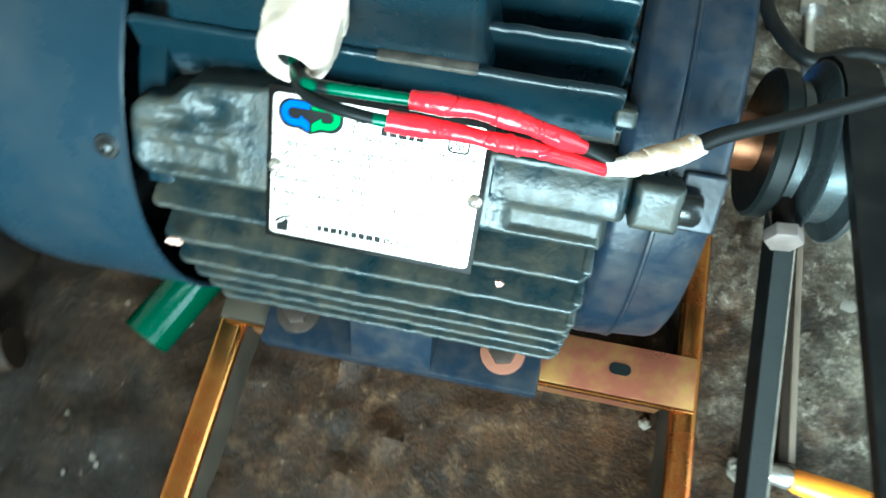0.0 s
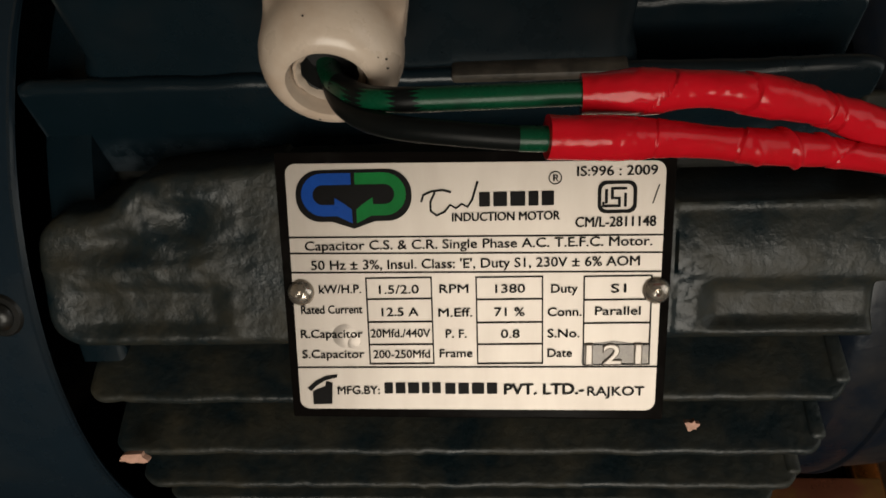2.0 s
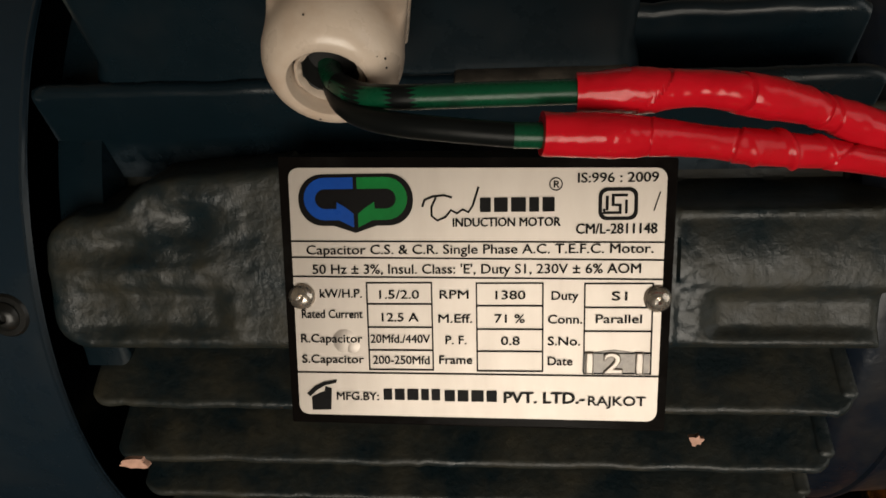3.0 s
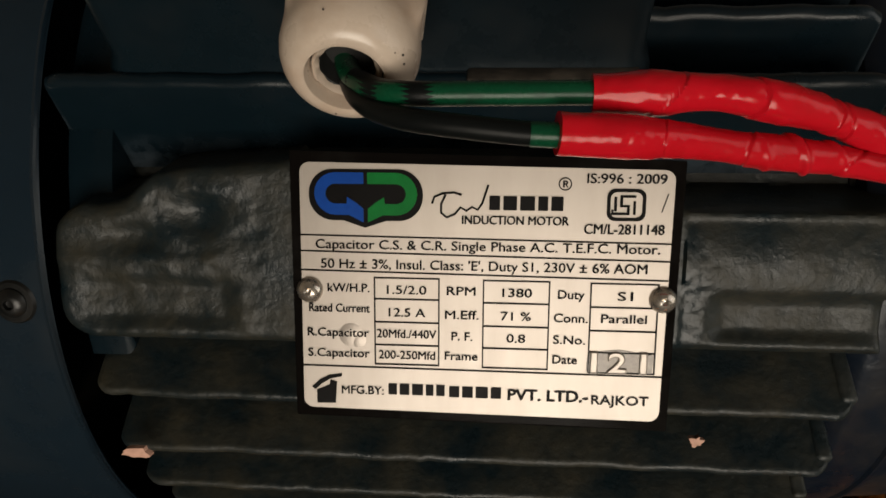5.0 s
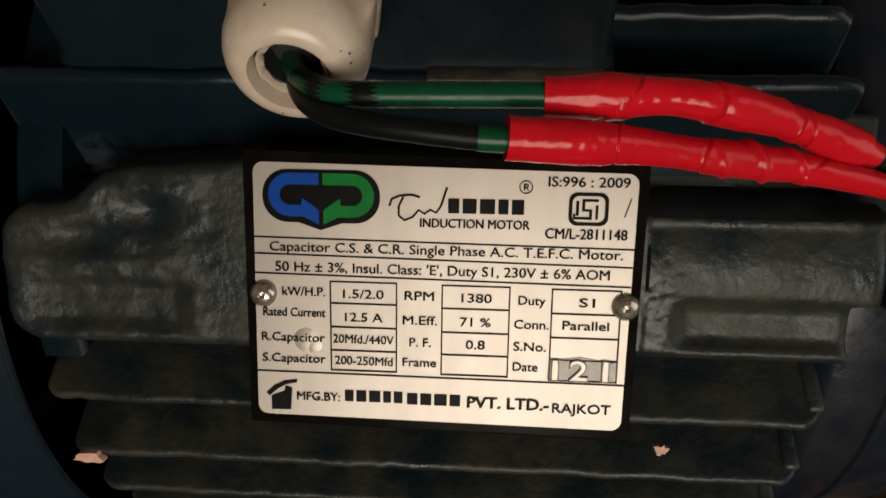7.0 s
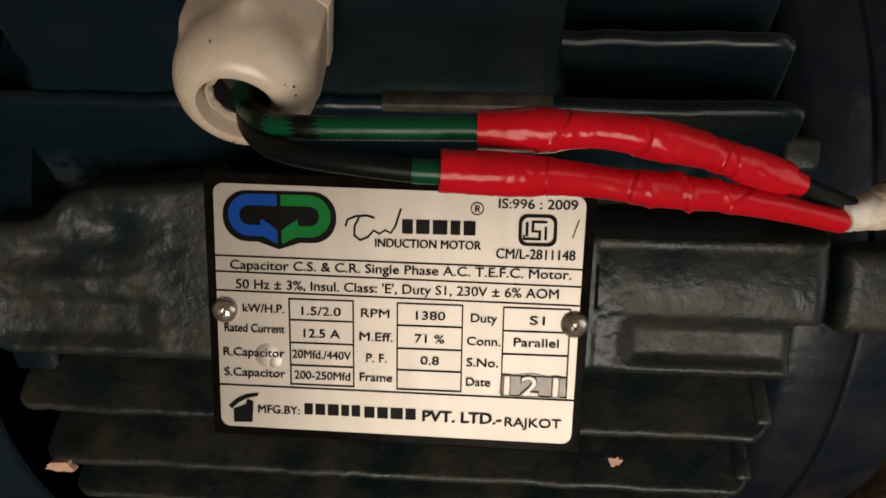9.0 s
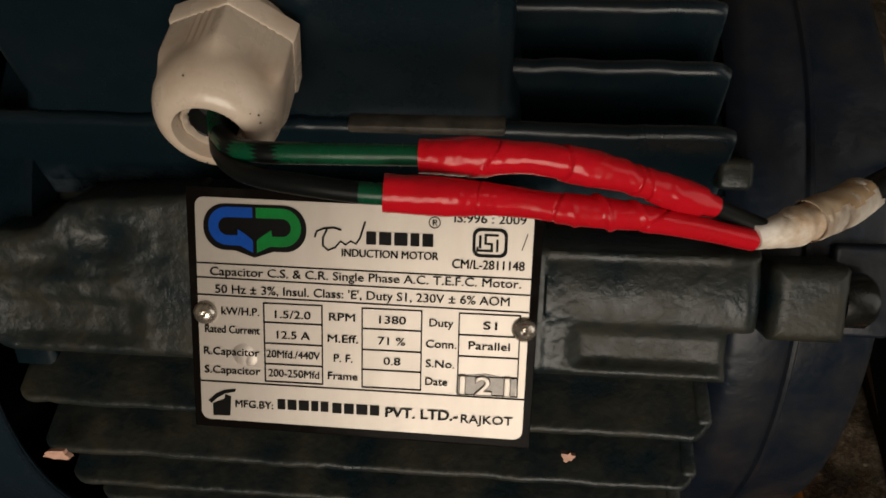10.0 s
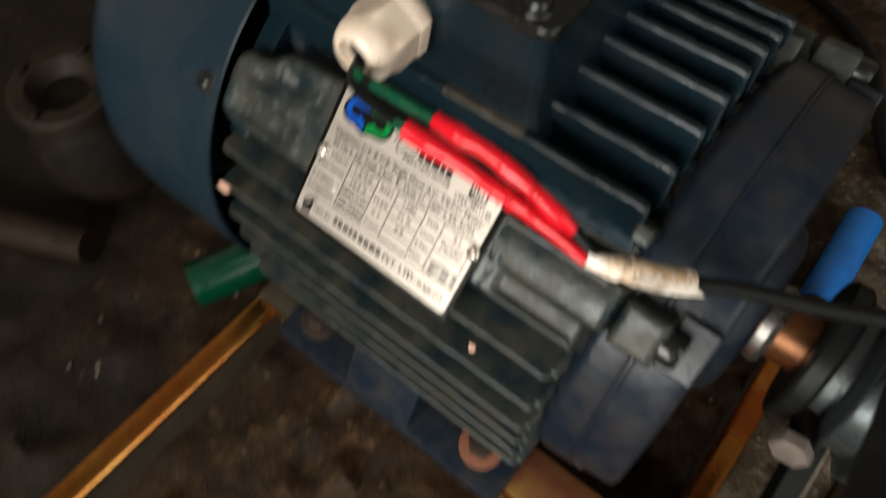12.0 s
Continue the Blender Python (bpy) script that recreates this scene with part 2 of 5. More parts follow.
def floor_material():
    m, nt, b = nodes_of("oily_earth_and_concrete_floor")
    co = nt.nodes.new("ShaderNodeTexCoord").outputs["Object"]
    big = noise_node(nt, 4.5, 6, 0.6, co)
    mid = noise_node(nt, 22, 10, 0.72, co)
    spots = noise_node(nt, 75, 8, 0.7, co)
    fine = noise_node(nt, 420, 5, 0.65, co)
    earth = mixed(nt, ramp(nt, mid.outputs["Fac"], 0.36, 0.66), (0.0052, 0.0025, 0.0008), (0.036, 0.0168, 0.0055))
    earth = mixed(nt, ramp(nt, spots.outputs["Fac"], 0.52, 0.64, (0, 0, 0, 1), (0.75, 0.75, 0.75, 1)), earth, (0.072, 0.042, 0.018))
    grey = mixed(nt, ramp(nt, mid.outputs["Fac"], 0.40, 0.60), (0.020, 0.016, 0.010), (0.135, 0.114, 0.084))
    grey = mixed(nt, ramp(nt, spots.outputs["Fac"], 0.54, 0.66, (0, 0, 0, 1), (0.85, 0.85, 0.85, 1)), grey, (0.36, 0.32, 0.26))
    sep = nt.nodes.new("ShaderNodeSeparateXYZ")
    nt.links.new(co, sep.inputs[0])
    add = nt.nodes.new("ShaderNodeMath")
    add.operation = "MULTIPLY_ADD"
    nt.links.new(mid.outputs["Fac"], add.inputs[0])
    add.inputs[1].default_value = 0.32
    slant = nt.nodes.new("ShaderNodeMath")
    slant.operation = "MULTIPLY_ADD"
    nt.links.new(sep.outputs["Y"], slant.inputs[0])
    slant.inputs[1].default_value = 0.20
    nt.links.new(sep.outputs["X"], slant.inputs[2])
    nt.links.new(slant.outputs[0], add.inputs[2])
    col = mixed(nt, ramp(nt, add.outputs[0], 0.30, 0.40), earth, grey)
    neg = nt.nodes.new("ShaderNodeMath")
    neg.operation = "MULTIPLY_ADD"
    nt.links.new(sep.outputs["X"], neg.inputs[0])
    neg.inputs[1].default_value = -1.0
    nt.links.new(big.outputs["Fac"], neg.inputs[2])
    oil = ramp(nt, big.outputs["Fac"], 0.40, 0.56)
    col = mixed(nt, oil, mixed(nt, 0.6, col, (0.007, 0.0037, 0.0014)), col)
    rust = ramp(nt, noise_node(nt, 34, 9, 0.75, co).outputs["Fac"], 0.50, 0.68, (0, 0, 0, 1), (0.55, 0.55, 0.55, 1))
    col = mixed(nt, rust, col, (0.060, 0.026, 0.008))
    # near black towards negative x, its border broken up by the noise
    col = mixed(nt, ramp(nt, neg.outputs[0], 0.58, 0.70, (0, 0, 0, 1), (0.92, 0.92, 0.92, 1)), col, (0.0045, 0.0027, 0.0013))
    crumb = ramp(nt, fine.outputs["Fac"], 0.34, 0.66, (0.55, 0.55, 0.55, 1), (1.25, 1.25, 1.25, 1))
    mul = nt.nodes.new("ShaderNodeMix")
    mul.data_type, mul.blend_type = "RGBA", "MULTIPLY"
    mul.inputs[0].default_value = 1.0
    nt.links.new(col, mul.inputs[6])
    nt.links.new(crumb, mul.inputs[7])
    flake = ramp(nt, noise_node(nt, 150, 3, 0.5, co).outputs["Fac"], 0.70, 0.74, (0, 0, 0, 1), (0.35, 0.35, 0.35, 1))
    col = mixed(nt, flake, mul.outputs[2], (0.16, 0.125, 0.085))
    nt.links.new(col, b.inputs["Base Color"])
    b.inputs["Specular IOR Level"].default_value = 0.17
    nt.links.new(ramp(nt, mid.outputs["Fac"], 0.32, 0.66, (0.30,) * 3 + (1,), (0.85,) * 3 + (1,)), b.inputs["Roughness"])
    s = nt.nodes.new("ShaderNodeMath")
    s.operation = "MULTIPLY_ADD"
    nt.links.new(fine.outputs["Fac"], s.inputs[0])
    s.inputs[1].default_value = 0.5
    nt.links.new(spots.outputs["Fac"], s.inputs[2])
    bump(nt, b, s.outputs[0], 0.7, 0.0026)
    return m


M_FLOOR = floor_material()

# ---- mesh tools; lengths from the shaft's axis, lifted by AX when linked ----
ORIGIN = {}


def thing(name, x, y, z, label, category, group="", kind=""):
    ob = new(name)
    ob.empty_display_size = 0.02
    ob.location = (x, y, z + AX)
    ORIGIN[ob.name] = Vector((x, y, z))
    return tagged(ob, label, category, group, kind)


def part(name, bm, material, parent, label="", smooth=True):
    org = ORIGIN[parent.name]
    bmesh.ops.recalc_face_normals(bm, faces=bm.faces)
    bmesh.ops.translate(bm, verts=bm.verts, vec=-org)
    me = bpy.data.meshes.new(name)
    bm.to_mesh(me)
    bm.free()
    me.materials.append(material)
    if smooth:
        me.polygons.foreach_set("use_smooth", [True] * len(me.polygons))
        me.set_sharp_from_angle(angle=radians(38))
    ob = new(name, me)
    ob.parent = parent
    ORIGIN[ob.name] = org
    if label:
        ob["label"] = label
    return ob


def lone(name, bm, material, label, category, kind="", group="", smooth=True):
    """A thing of one mesh."""
    bmesh.ops.recalc_face_normals(bm, faces=bm.faces)
    me = bpy.data.meshes.new(name)
    bmesh.ops.translate(bm, verts=bm.verts, vec=(0, 0, AX))
    bm.to_mesh(me)
    bm.free()
    me.materials.append(material)
    if smooth:
        me.polygons.foreach_set("use_smooth", [True] * len(me.polygons))
        me.set_sharp_from_angle(angle=radians(38))
    return tagged(new(name, me), label, category, group, kind)


def block(x0, x1, y0, y1, z0, z1, bev=0.0, seg=2, bm=None, m=None):
    own = bmesh.new()
    vs = [own.verts.new((x, y, z)) for x in (x0, x1) for y in (y0, y1) for z in (z0, z1)]
    for f in ((0, 1, 3, 2), (4, 6, 7, 5), (0, 4, 5, 1), (2, 3, 7, 6), (0, 2, 6, 4), (1, 5, 7, 3)):
        own.faces.new([vs[i] for i in f])
    if bev:
        bmesh.ops.bevel(own, geom=own.edges[:], offset=bev, segments=seg, profile=0.5, affect="EDGES")
    if m is not None:
        bmesh.ops.transform(own, matrix=m, verts=own.verts)
    return merge(bm, own)


def merge(bm, own):
    if bm is None:
        return own
    me = bpy.data.meshes.new("tmp")
    own.to_mesh(me)
    own.free()
    bm.from_mesh(me)
    bpy.data.meshes.remove(me)
    return bm


def prism(poly, h0, h1, m, bev=0.0, seg=2, bm=None):
    """A polygon in the local x, y plane raised from h0 to h1 along local z, then placed by m."""
    own = bmesh.new()
    lo = [own.verts.new((x, y, h0)) for x, y in poly]
    hi = [own.verts.new((x, y, h1)) for x, y in poly]
    own.faces.new(lo[::-1])
    top = own.faces.new(hi)
    n = len(poly)
    for i in range(n):
        own.faces.new((lo[i], lo[(i + 1) % n], hi[(i + 1) % n], hi[i]))
    if bev:
        bmesh.ops.bevel(own, geom=list(top.edges), offset=bev, segments=seg, profile=0.5, affect="EDGES")
    bmesh.ops.transform(own, matrix=m, verts=own.verts)
    return merge(bm, own)


def rounded(x0, x1, y0, y1, r, seg=6):
    out = []
    for cx, cy, a in ((x1 - r, y1 - r, 0), (x0 + r, y1 - r, 90), (x0 + r, y0 + r, 180), (x1 - r, y0 + r, 270)):
        for i in range(seg + 1):
            t = radians(a + 90 * i / seg)
            out.append((cx + r * math.cos(t), cy + r * math.sin(t)))
    return out


def pillow(x0, x1, y0, y1, r, h0, h1, b, m, bm=None, seg=6, steps=5):
    """A rounded slab whose upper rim is rolled over by b."""
    own = bmesh.new()
    levels = [(h0, 0.0)] + [(h1 - b + b * math.sin(k * math.pi / 2 / steps), b - b * math.cos(k * math.pi / 2 / steps)) for k in range(steps + 1)]
    rings = [[own.verts.new((x, y, h)) for x, y in rounded(x0 + d, x1 - d, y0 + d, y1 - d, max(min(r, (y1 - y0) / 2 - 0.0001) - d, 0.0002), seg)] for h, d in levels]
    n = len(rings[0])
    for a, c in zip(rings, rings[1:]):
        for i in range(n):
            own.faces.new((a[i], a[(i + 1) % n], c[(i + 1) % n], c[i]))
    own.faces.new(rings[0][::-1])
    own.faces.new(rings[-1])
    bmesh.ops.transform(own, matrix=m, verts=own.verts)
    return merge(bm, own)


def ngon(n, r, turn=0.0, cx=0.0, cy=0.0):
    return [(cx + r * math.cos(radians(turn + 360 * i / n)), cy + r * math.sin(radians(turn + 360 * i / n))) for i in range(n)]


def lathe(profile, seg=96, m=None, bm=None, closed=False):
    """Turns (x, r) pairs round the x axis."""
    own = bmesh.new()
    rings = []
    for x, r in profile:
        if r < 1e-6:
            rings.append([own.verts.new((x, 0, 0))])
        else:
            rings.append([own.verts.new((x, r * math.cos(2 * math.pi * i / seg), r * math.sin(2 * math.pi * i / seg))) for i in range(seg)])
    pairs = list(zip(rings, rings[1:])) + ([(rings[-1], rings[0])] if closed else [])
    for a, b in pairs:
        for i in range(seg):
            j = (i + 1) % seg
            if len(a) == 1 and len(b) == 1:
                continue
            if len(a) == 1:
                own.faces.new((a[0], b[i], b[j]))
            elif len(b) == 1:
                own.faces.new((a[i], b[0], a[j]))
            else:
                own.faces.new((a[i], b[i], b[j], a[j]))
    if m is not None:
        bmesh.ops.transform(own, matrix=m, verts=own.verts)
    return merge(bm, own)


def smooth_line(pts, n=10):
    """Catmull-Rom through the points."""
    P = [Vector(p) for p in pts]
    P = [2 * P[0] - P[1]] + P + [2 * P[-1] - P[-2]]
    out = []
    for i in range(1, len(P) - 2):
        a, b, c, d = P[i - 1:i + 3]
        for k in range(n):
            t = k / n
            out.append(0.5 * ((2 * b) + (c - a) * t + (2 * a - 5 * b + 4 * c - d) * t * t + (3 * b - a - 3 * c + d) * t ** 3))
    out.append(P[-2])
    return out


def tube(pts, radius, n=10, seg=20, bm=None, lump=0.0, flat=1.0, cap=True, seed=0.0, ridge=None, wraps=(), fine=0.4):
    """A tube along a smooth line; radius is a number or a function of 0..1; lump: unevenness of the wrapping."""
    line = smooth_line(pts, n)
    own = bmesh.new()
    rings, side = [], None
    for i, p in enumerate(line):
        d = (line[min(i + 1, len(line) - 1)] - line[max(i - 1, 0)]).normalized()
        if side is None:
            side = d.cross(Vector((0, 0, 1)))
            if side.length < 0.05:
                side = d.cross(Vector((0, 1, 0)))
        side = (side - d * side.dot(d)).normalized()
        up = side.cross(d).normalized()
        t = i / (len(line) - 1)
        r = radius(t) if callable(radius) else radius
        ring = []
        for k in range(seg):
            a = 2 * math.pi * k / seg
            w = 1.0
            if lump:
                w += lump * noise.noise(Vector((t * (9 if fine else 3) + seed, math.cos(a) * 1.3, math.sin(a) * 1.3))) + fine * lump * noise.noise(Vector((t * 40 + seed, 2.5 * math.cos(a), 2.5 * math.sin(a))))
            if ridge and ridge[0] < t < ridge[1]:
                w += ridge[2] * max(math.sin(t * ridge[3] + a), 0) ** 4 * math.sin(math.pi * (t - ridge[0]) / (ridge[1] - ridge[0]))
            for at, tilt, step in wraps:
                q = t - at - tilt * math.sin(a + at * 30)
                w += step * min(max(q * 160, -0.5), 0.5) - (1.2 * step if abs(q) < 0.004 else 0.0) - step * q
            ring.append(own.verts.new(p + (side * math.cos(a) + up * math.sin(a) * flat) * r * w))
        rings.append(ring)
    for a, b in zip(rings, rings[1:]):
        for k in range(seg):
            j = (k + 1) % seg
            own.faces.new((a[k], a[j], b[j], b[k]))
    if cap:
        own.faces.new(rings[0][::-1])
        own.faces.new(rings[-1])
    return merge(bm, own)


def along(p, d, roll=0.0):
    """A frame at p whose x axis runs along d."""
    d = Vector(d).normalized()
    z = Vector((0, 0, 1)) if abs(d.z) < 0.9 else Vector((0, 1, 0))
    y = z.cross(d).normalized()
    z = d.cross(y)
    m = Matrix((d, y, z)).transposed().to_4x4()
    return Matrix.Translation(p) @ m @ Matrix.Rotation(radians(roll), 4, "X")


def up_frame(p, d, roll=0.0):
    """A frame at p whose z axis runs along d."""
    d = Vector(d).normalized()
    x = Vector((1, 0, 0)) if abs(d.x) < 0.9 else Vector((0, 1, 0))
    y = d.cross(x).normalized()
    x = y.cross(d)
    return Matrix.Translation(p) @ Matrix((x, y, d)).transposed().to_4x4() @ Matrix.Rotation(radians(roll), 4, "Z")


def screw_head(bm, p, d, r, h, slot=True):
    """A domed cross-recessed screw head."""
    m = along(p, d)
    prof = [(0, r), (h * 0.35, r), (h * 0.75, r * 0.8), (h, r * 0.45)]
    prof += [(h * 0.98, r * 0.34), (h * 0.55, r * 0.28), (h * 0.5, 0)] if slot else [(h * 1.08, 0)]
    return lathe(prof, 24, m, bm)


# ---- the setting ----
def ease(a, b, x):
    t = min(max((x - a) / (b - a), 0.0), 1.0)
    return t * t * (3 - 2 * t)


def floor():
    n, half = 300, 1.75
    bm = bmesh.new()
    ax = []
    for i in range(n + 1):
        u = 2 * i / n - 1
        ax.append(half * (0.17 * u + 0.83 * u ** 3))
    rnd = random.Random(31)
    clods = [(rnd.uniform(-0.20, 0.24), rnd.uniform(-0.30, -0.06), rnd.uniform(0.004, 0.0095), rnd.uniform(0.6, 1.5), rnd.uniform(0, 3.1)) for _ in range(34)]
    def lump(x, y):
        z = 0.0
        for cx, cy, r, wide, turn in clods:
            dx, dy = x - cx, y - cy
            if abs(dx) < 0.02 and abs(dy) < 0.02:
                p = dx * math.cos(turn) + dy * math.sin(turn)
                q = (dy * math.cos(turn) - dx * math.sin(turn)) * wide
                d = math.hypot(p, q) / r + 0.35 * noise.noise(Vector((x * 260, y * 260, cx)))
                z += 0.42 * r * (1 - ease(0.35, 1.0, d))
        return z
    grid = []
    for xx in ax:
        row = []
        for yy in ax:
            x, y = xx + 0.1, yy + 0.1
            clod = max(noise.noise(Vector((x * 42, y * 42, 9.0))) - 0.15, 0) * (0.5 + noise.noise(Vector((x * 6, y * 6, 2.0))))
            z = 0.0030 * noise.noise(Vector((x * 9, y * 9, 0.3))) + 0.0022 * noise.noise(Vector((x * 31, y * 31, 1.7))) + 0.0012 * noise.noise(Vector((x * 90, y * 90, 5.0))) + 0.020 * max(clod, 0) + lump(x, y)
            row.append(bm.verts.new((x, y, z - AX)))
        grid.append(row)
    for i in range(n):
        for j in range(n):
            bm.faces.new((grid[i][j], grid[i + 1][j], grid[i + 1][j + 1], grid[i][j + 1]))
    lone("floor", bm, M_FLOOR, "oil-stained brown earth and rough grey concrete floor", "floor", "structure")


def pebbles():
    rnd = random.Random(4)
    bm = bmesh.new()
    for _ in range(700):
        x, y = rnd.uniform(-0.45, 0.6), rnd.uniform(-0.45, 0.5)
        if x < 0.15 and rnd.random() < 0.7:
            continue
        r = rnd.choice((0.0008, 0.0012, 0.0016, 0.0024)) * rnd.uniform(0.7, 1.3) * (1.5 if x > 0.2 else 1.0)
        own = bmesh.new()
        bmesh.ops.create_icosphere(own, subdivisions=1, radius=r)
        for v in own.verts:
            v.co *= rnd.uniform(0.75, 1.2)
        own.transform(Matrix.Translation((x, y, 0.0 - AX + r * 0.15)) @ Matrix.Diagonal((rnd.uniform(0.8, 1.5), 1, 0.55, 1)))
        bm = merge(bm, own)
    lone("gravel", bm, surface("loose_grit", (0.05, 0.035, 0.022), 0.9, second=(0.13, 0.115, 0.095), blot=(8, 0.45, 0.6), grain=300, relief=0.4), "loose brown and grey grit strewn over the floor", "gravel", "stuff")


# unseen shed shell, added to hold in and bounce the light
def room():
    R, t = ROOM, 0.2
    z0, z1 = -AX, R["h"] - AX
    def wall(name, x0, x1, y0, y1, a=z0, b=z1, bm=None):
        return lone(name, block(x0, x1, y0, y1, a, b), M_PLASTER, "unseen plaster shed wall", "wall", "structure", smooth=False)
    wall("wall_north", R["x0"] - t, R["x1"] + t, R["y1"], R["y1"] + t)
    wall("wall_west", R["x0"] - t, R["x0"], R["y0"], R["y1"])
    D = DOORWAY
    bm = block(R["x1"], R["x1"] + t, R["y0"], D["y0"], z0, z1)
    block(R["x1"], R["x1"] + t, D["y1"], R["y1"], z0, z1, bm=bm)
    block(R["x1"], R["x1"] + t, D["y0"], D["y1"], D["z1"] - AX, z1, bm=bm)
    lone("wall_east", bm, M_PLASTER, "unseen plaster shed wall with an added doorway", "wall", "structure", smooth=False)
    O = OPENING
    bm = block(R["x0"] - t, O["x0"], R["y0"] - t, R["y0"], z0, z1)
    block(O["x1"], R["x1"] + t, R["y0"] - t, R["y0"], z0, z1, bm=bm)
    block(O["x0"], O["x1"], R["y0"] - t, R["y0"], O["z1"] - AX, z1, bm=bm)
    block(O["x0"], O["x1"], R["y0"] - t, R["y0"], z0, O["z0"] - AX, bm=bm)
    lone("wall_south", bm, M_PLASTER, "unseen plaster shed wall with an added low window", "wall", "structure", smooth=False)
    lone("ceiling", block(R["x0"] - t, R["x1"] + t, R["y0"] - t, R["y1"] + t, z1, z1 + 0.1), M_CEIL, "unseen sheet ceiling", "ceiling", "structure", smooth=False)


floor()
room()

# ---- the motor ----
motor = thing("electric_motor", 0, 0, -0.1, "dark navy painted finned electric motor bolted to a zinc-plated frame", "motor")
C45 = math.sqrt(0.5)
# frame of the plate's face: x along the shaft, y up the plate, z out of it
DIAG = Matrix(((1, 0, 0, 0), (0, C45, -C45, 0), (0, C45, C45, 0), (0, 0, 0, 1)))
PAD_T = -0.0090   # middle of the plate along the slope
TIP = 0.0975      # radius of the fins' tips


def rim(z):
    return math.sqrt(max(TIP * TIP - z * z, 0))


def fin(x0, x1, at, upright, thick=0.0026, sign=1, tip=None, base=0.066):
    """One cast cooling fin: a drafted section with a rounded, uneven tip; upright ones stand on the shoulder, the others stick out sideways."""
    top = tip or rim(at)
    r = thick * 0.5
    ends = (0.0, 0.0004, 0.0010, 0.0020, 0.0034)
    n = int((x1 - x0) / 0.0018)
    xs = [x0 + e for e in ends] + [x0 + 0.0034 + (x1 - x0 - 0.0068) * i / n for i in range(1, n)] + [x1 - e for e in reversed(ends)]
    bm = bmesh.new()
    rings = []
    for x in xs:
        e = min(x - x0, x1 - x)
        drop = (0.0010 if upright else 0.0022) * max(1 - e / 0.0034, 0) ** 2
        seed = Vector((x * 120, at * 700, sign * 3.0))
        wob = 0.00034 * noise.noise(seed) + 0.00020 * noise.noise(seed * 3.1) - 0.0016 * max(noise.noise(seed * 1.7 + Vector((4, 1, 0))) - 0.38, 0)
        side = 0.00025 * noise.noise(seed * 0.7 + Vector((0, 9, 0)))
        if abs(x + 0.0125) < 0.0011:
            wob += 0.00035
        h0 = top - drop + wob
        sec = []
        for k in range(9):
            a = math.pi * k / 8
            sec.append((-r * math.cos(a) * (0.80 if e < 0.0003 else 1.0), h0 - r + r * math.sin(a)))
        sec = [(-r - (h0 - base) * 0.035, base), (-r - (h0 - base) * 0.016, (h0 + base) / 2)] + sec + [(r + (h0 - base) * 0.016, (h0 + base) / 2), (r + (h0 - base) * 0.035, base)]
        rings.append([bm.verts.new((x, at + w + side, h * sign) if upright else (x, h * sign, at + w + side)) for w, h in sec])
    m = len(rings[0])
    for a, b in zip(rings, rings[1:]):
        for k in range(m):
            bm.faces.new((a[k], a[(k + 1) % m], b[(k + 1) % m], b[k]))
    bm.faces.new(rings[0][::-1])
    bm.faces.new(rings[-1])
    return bm


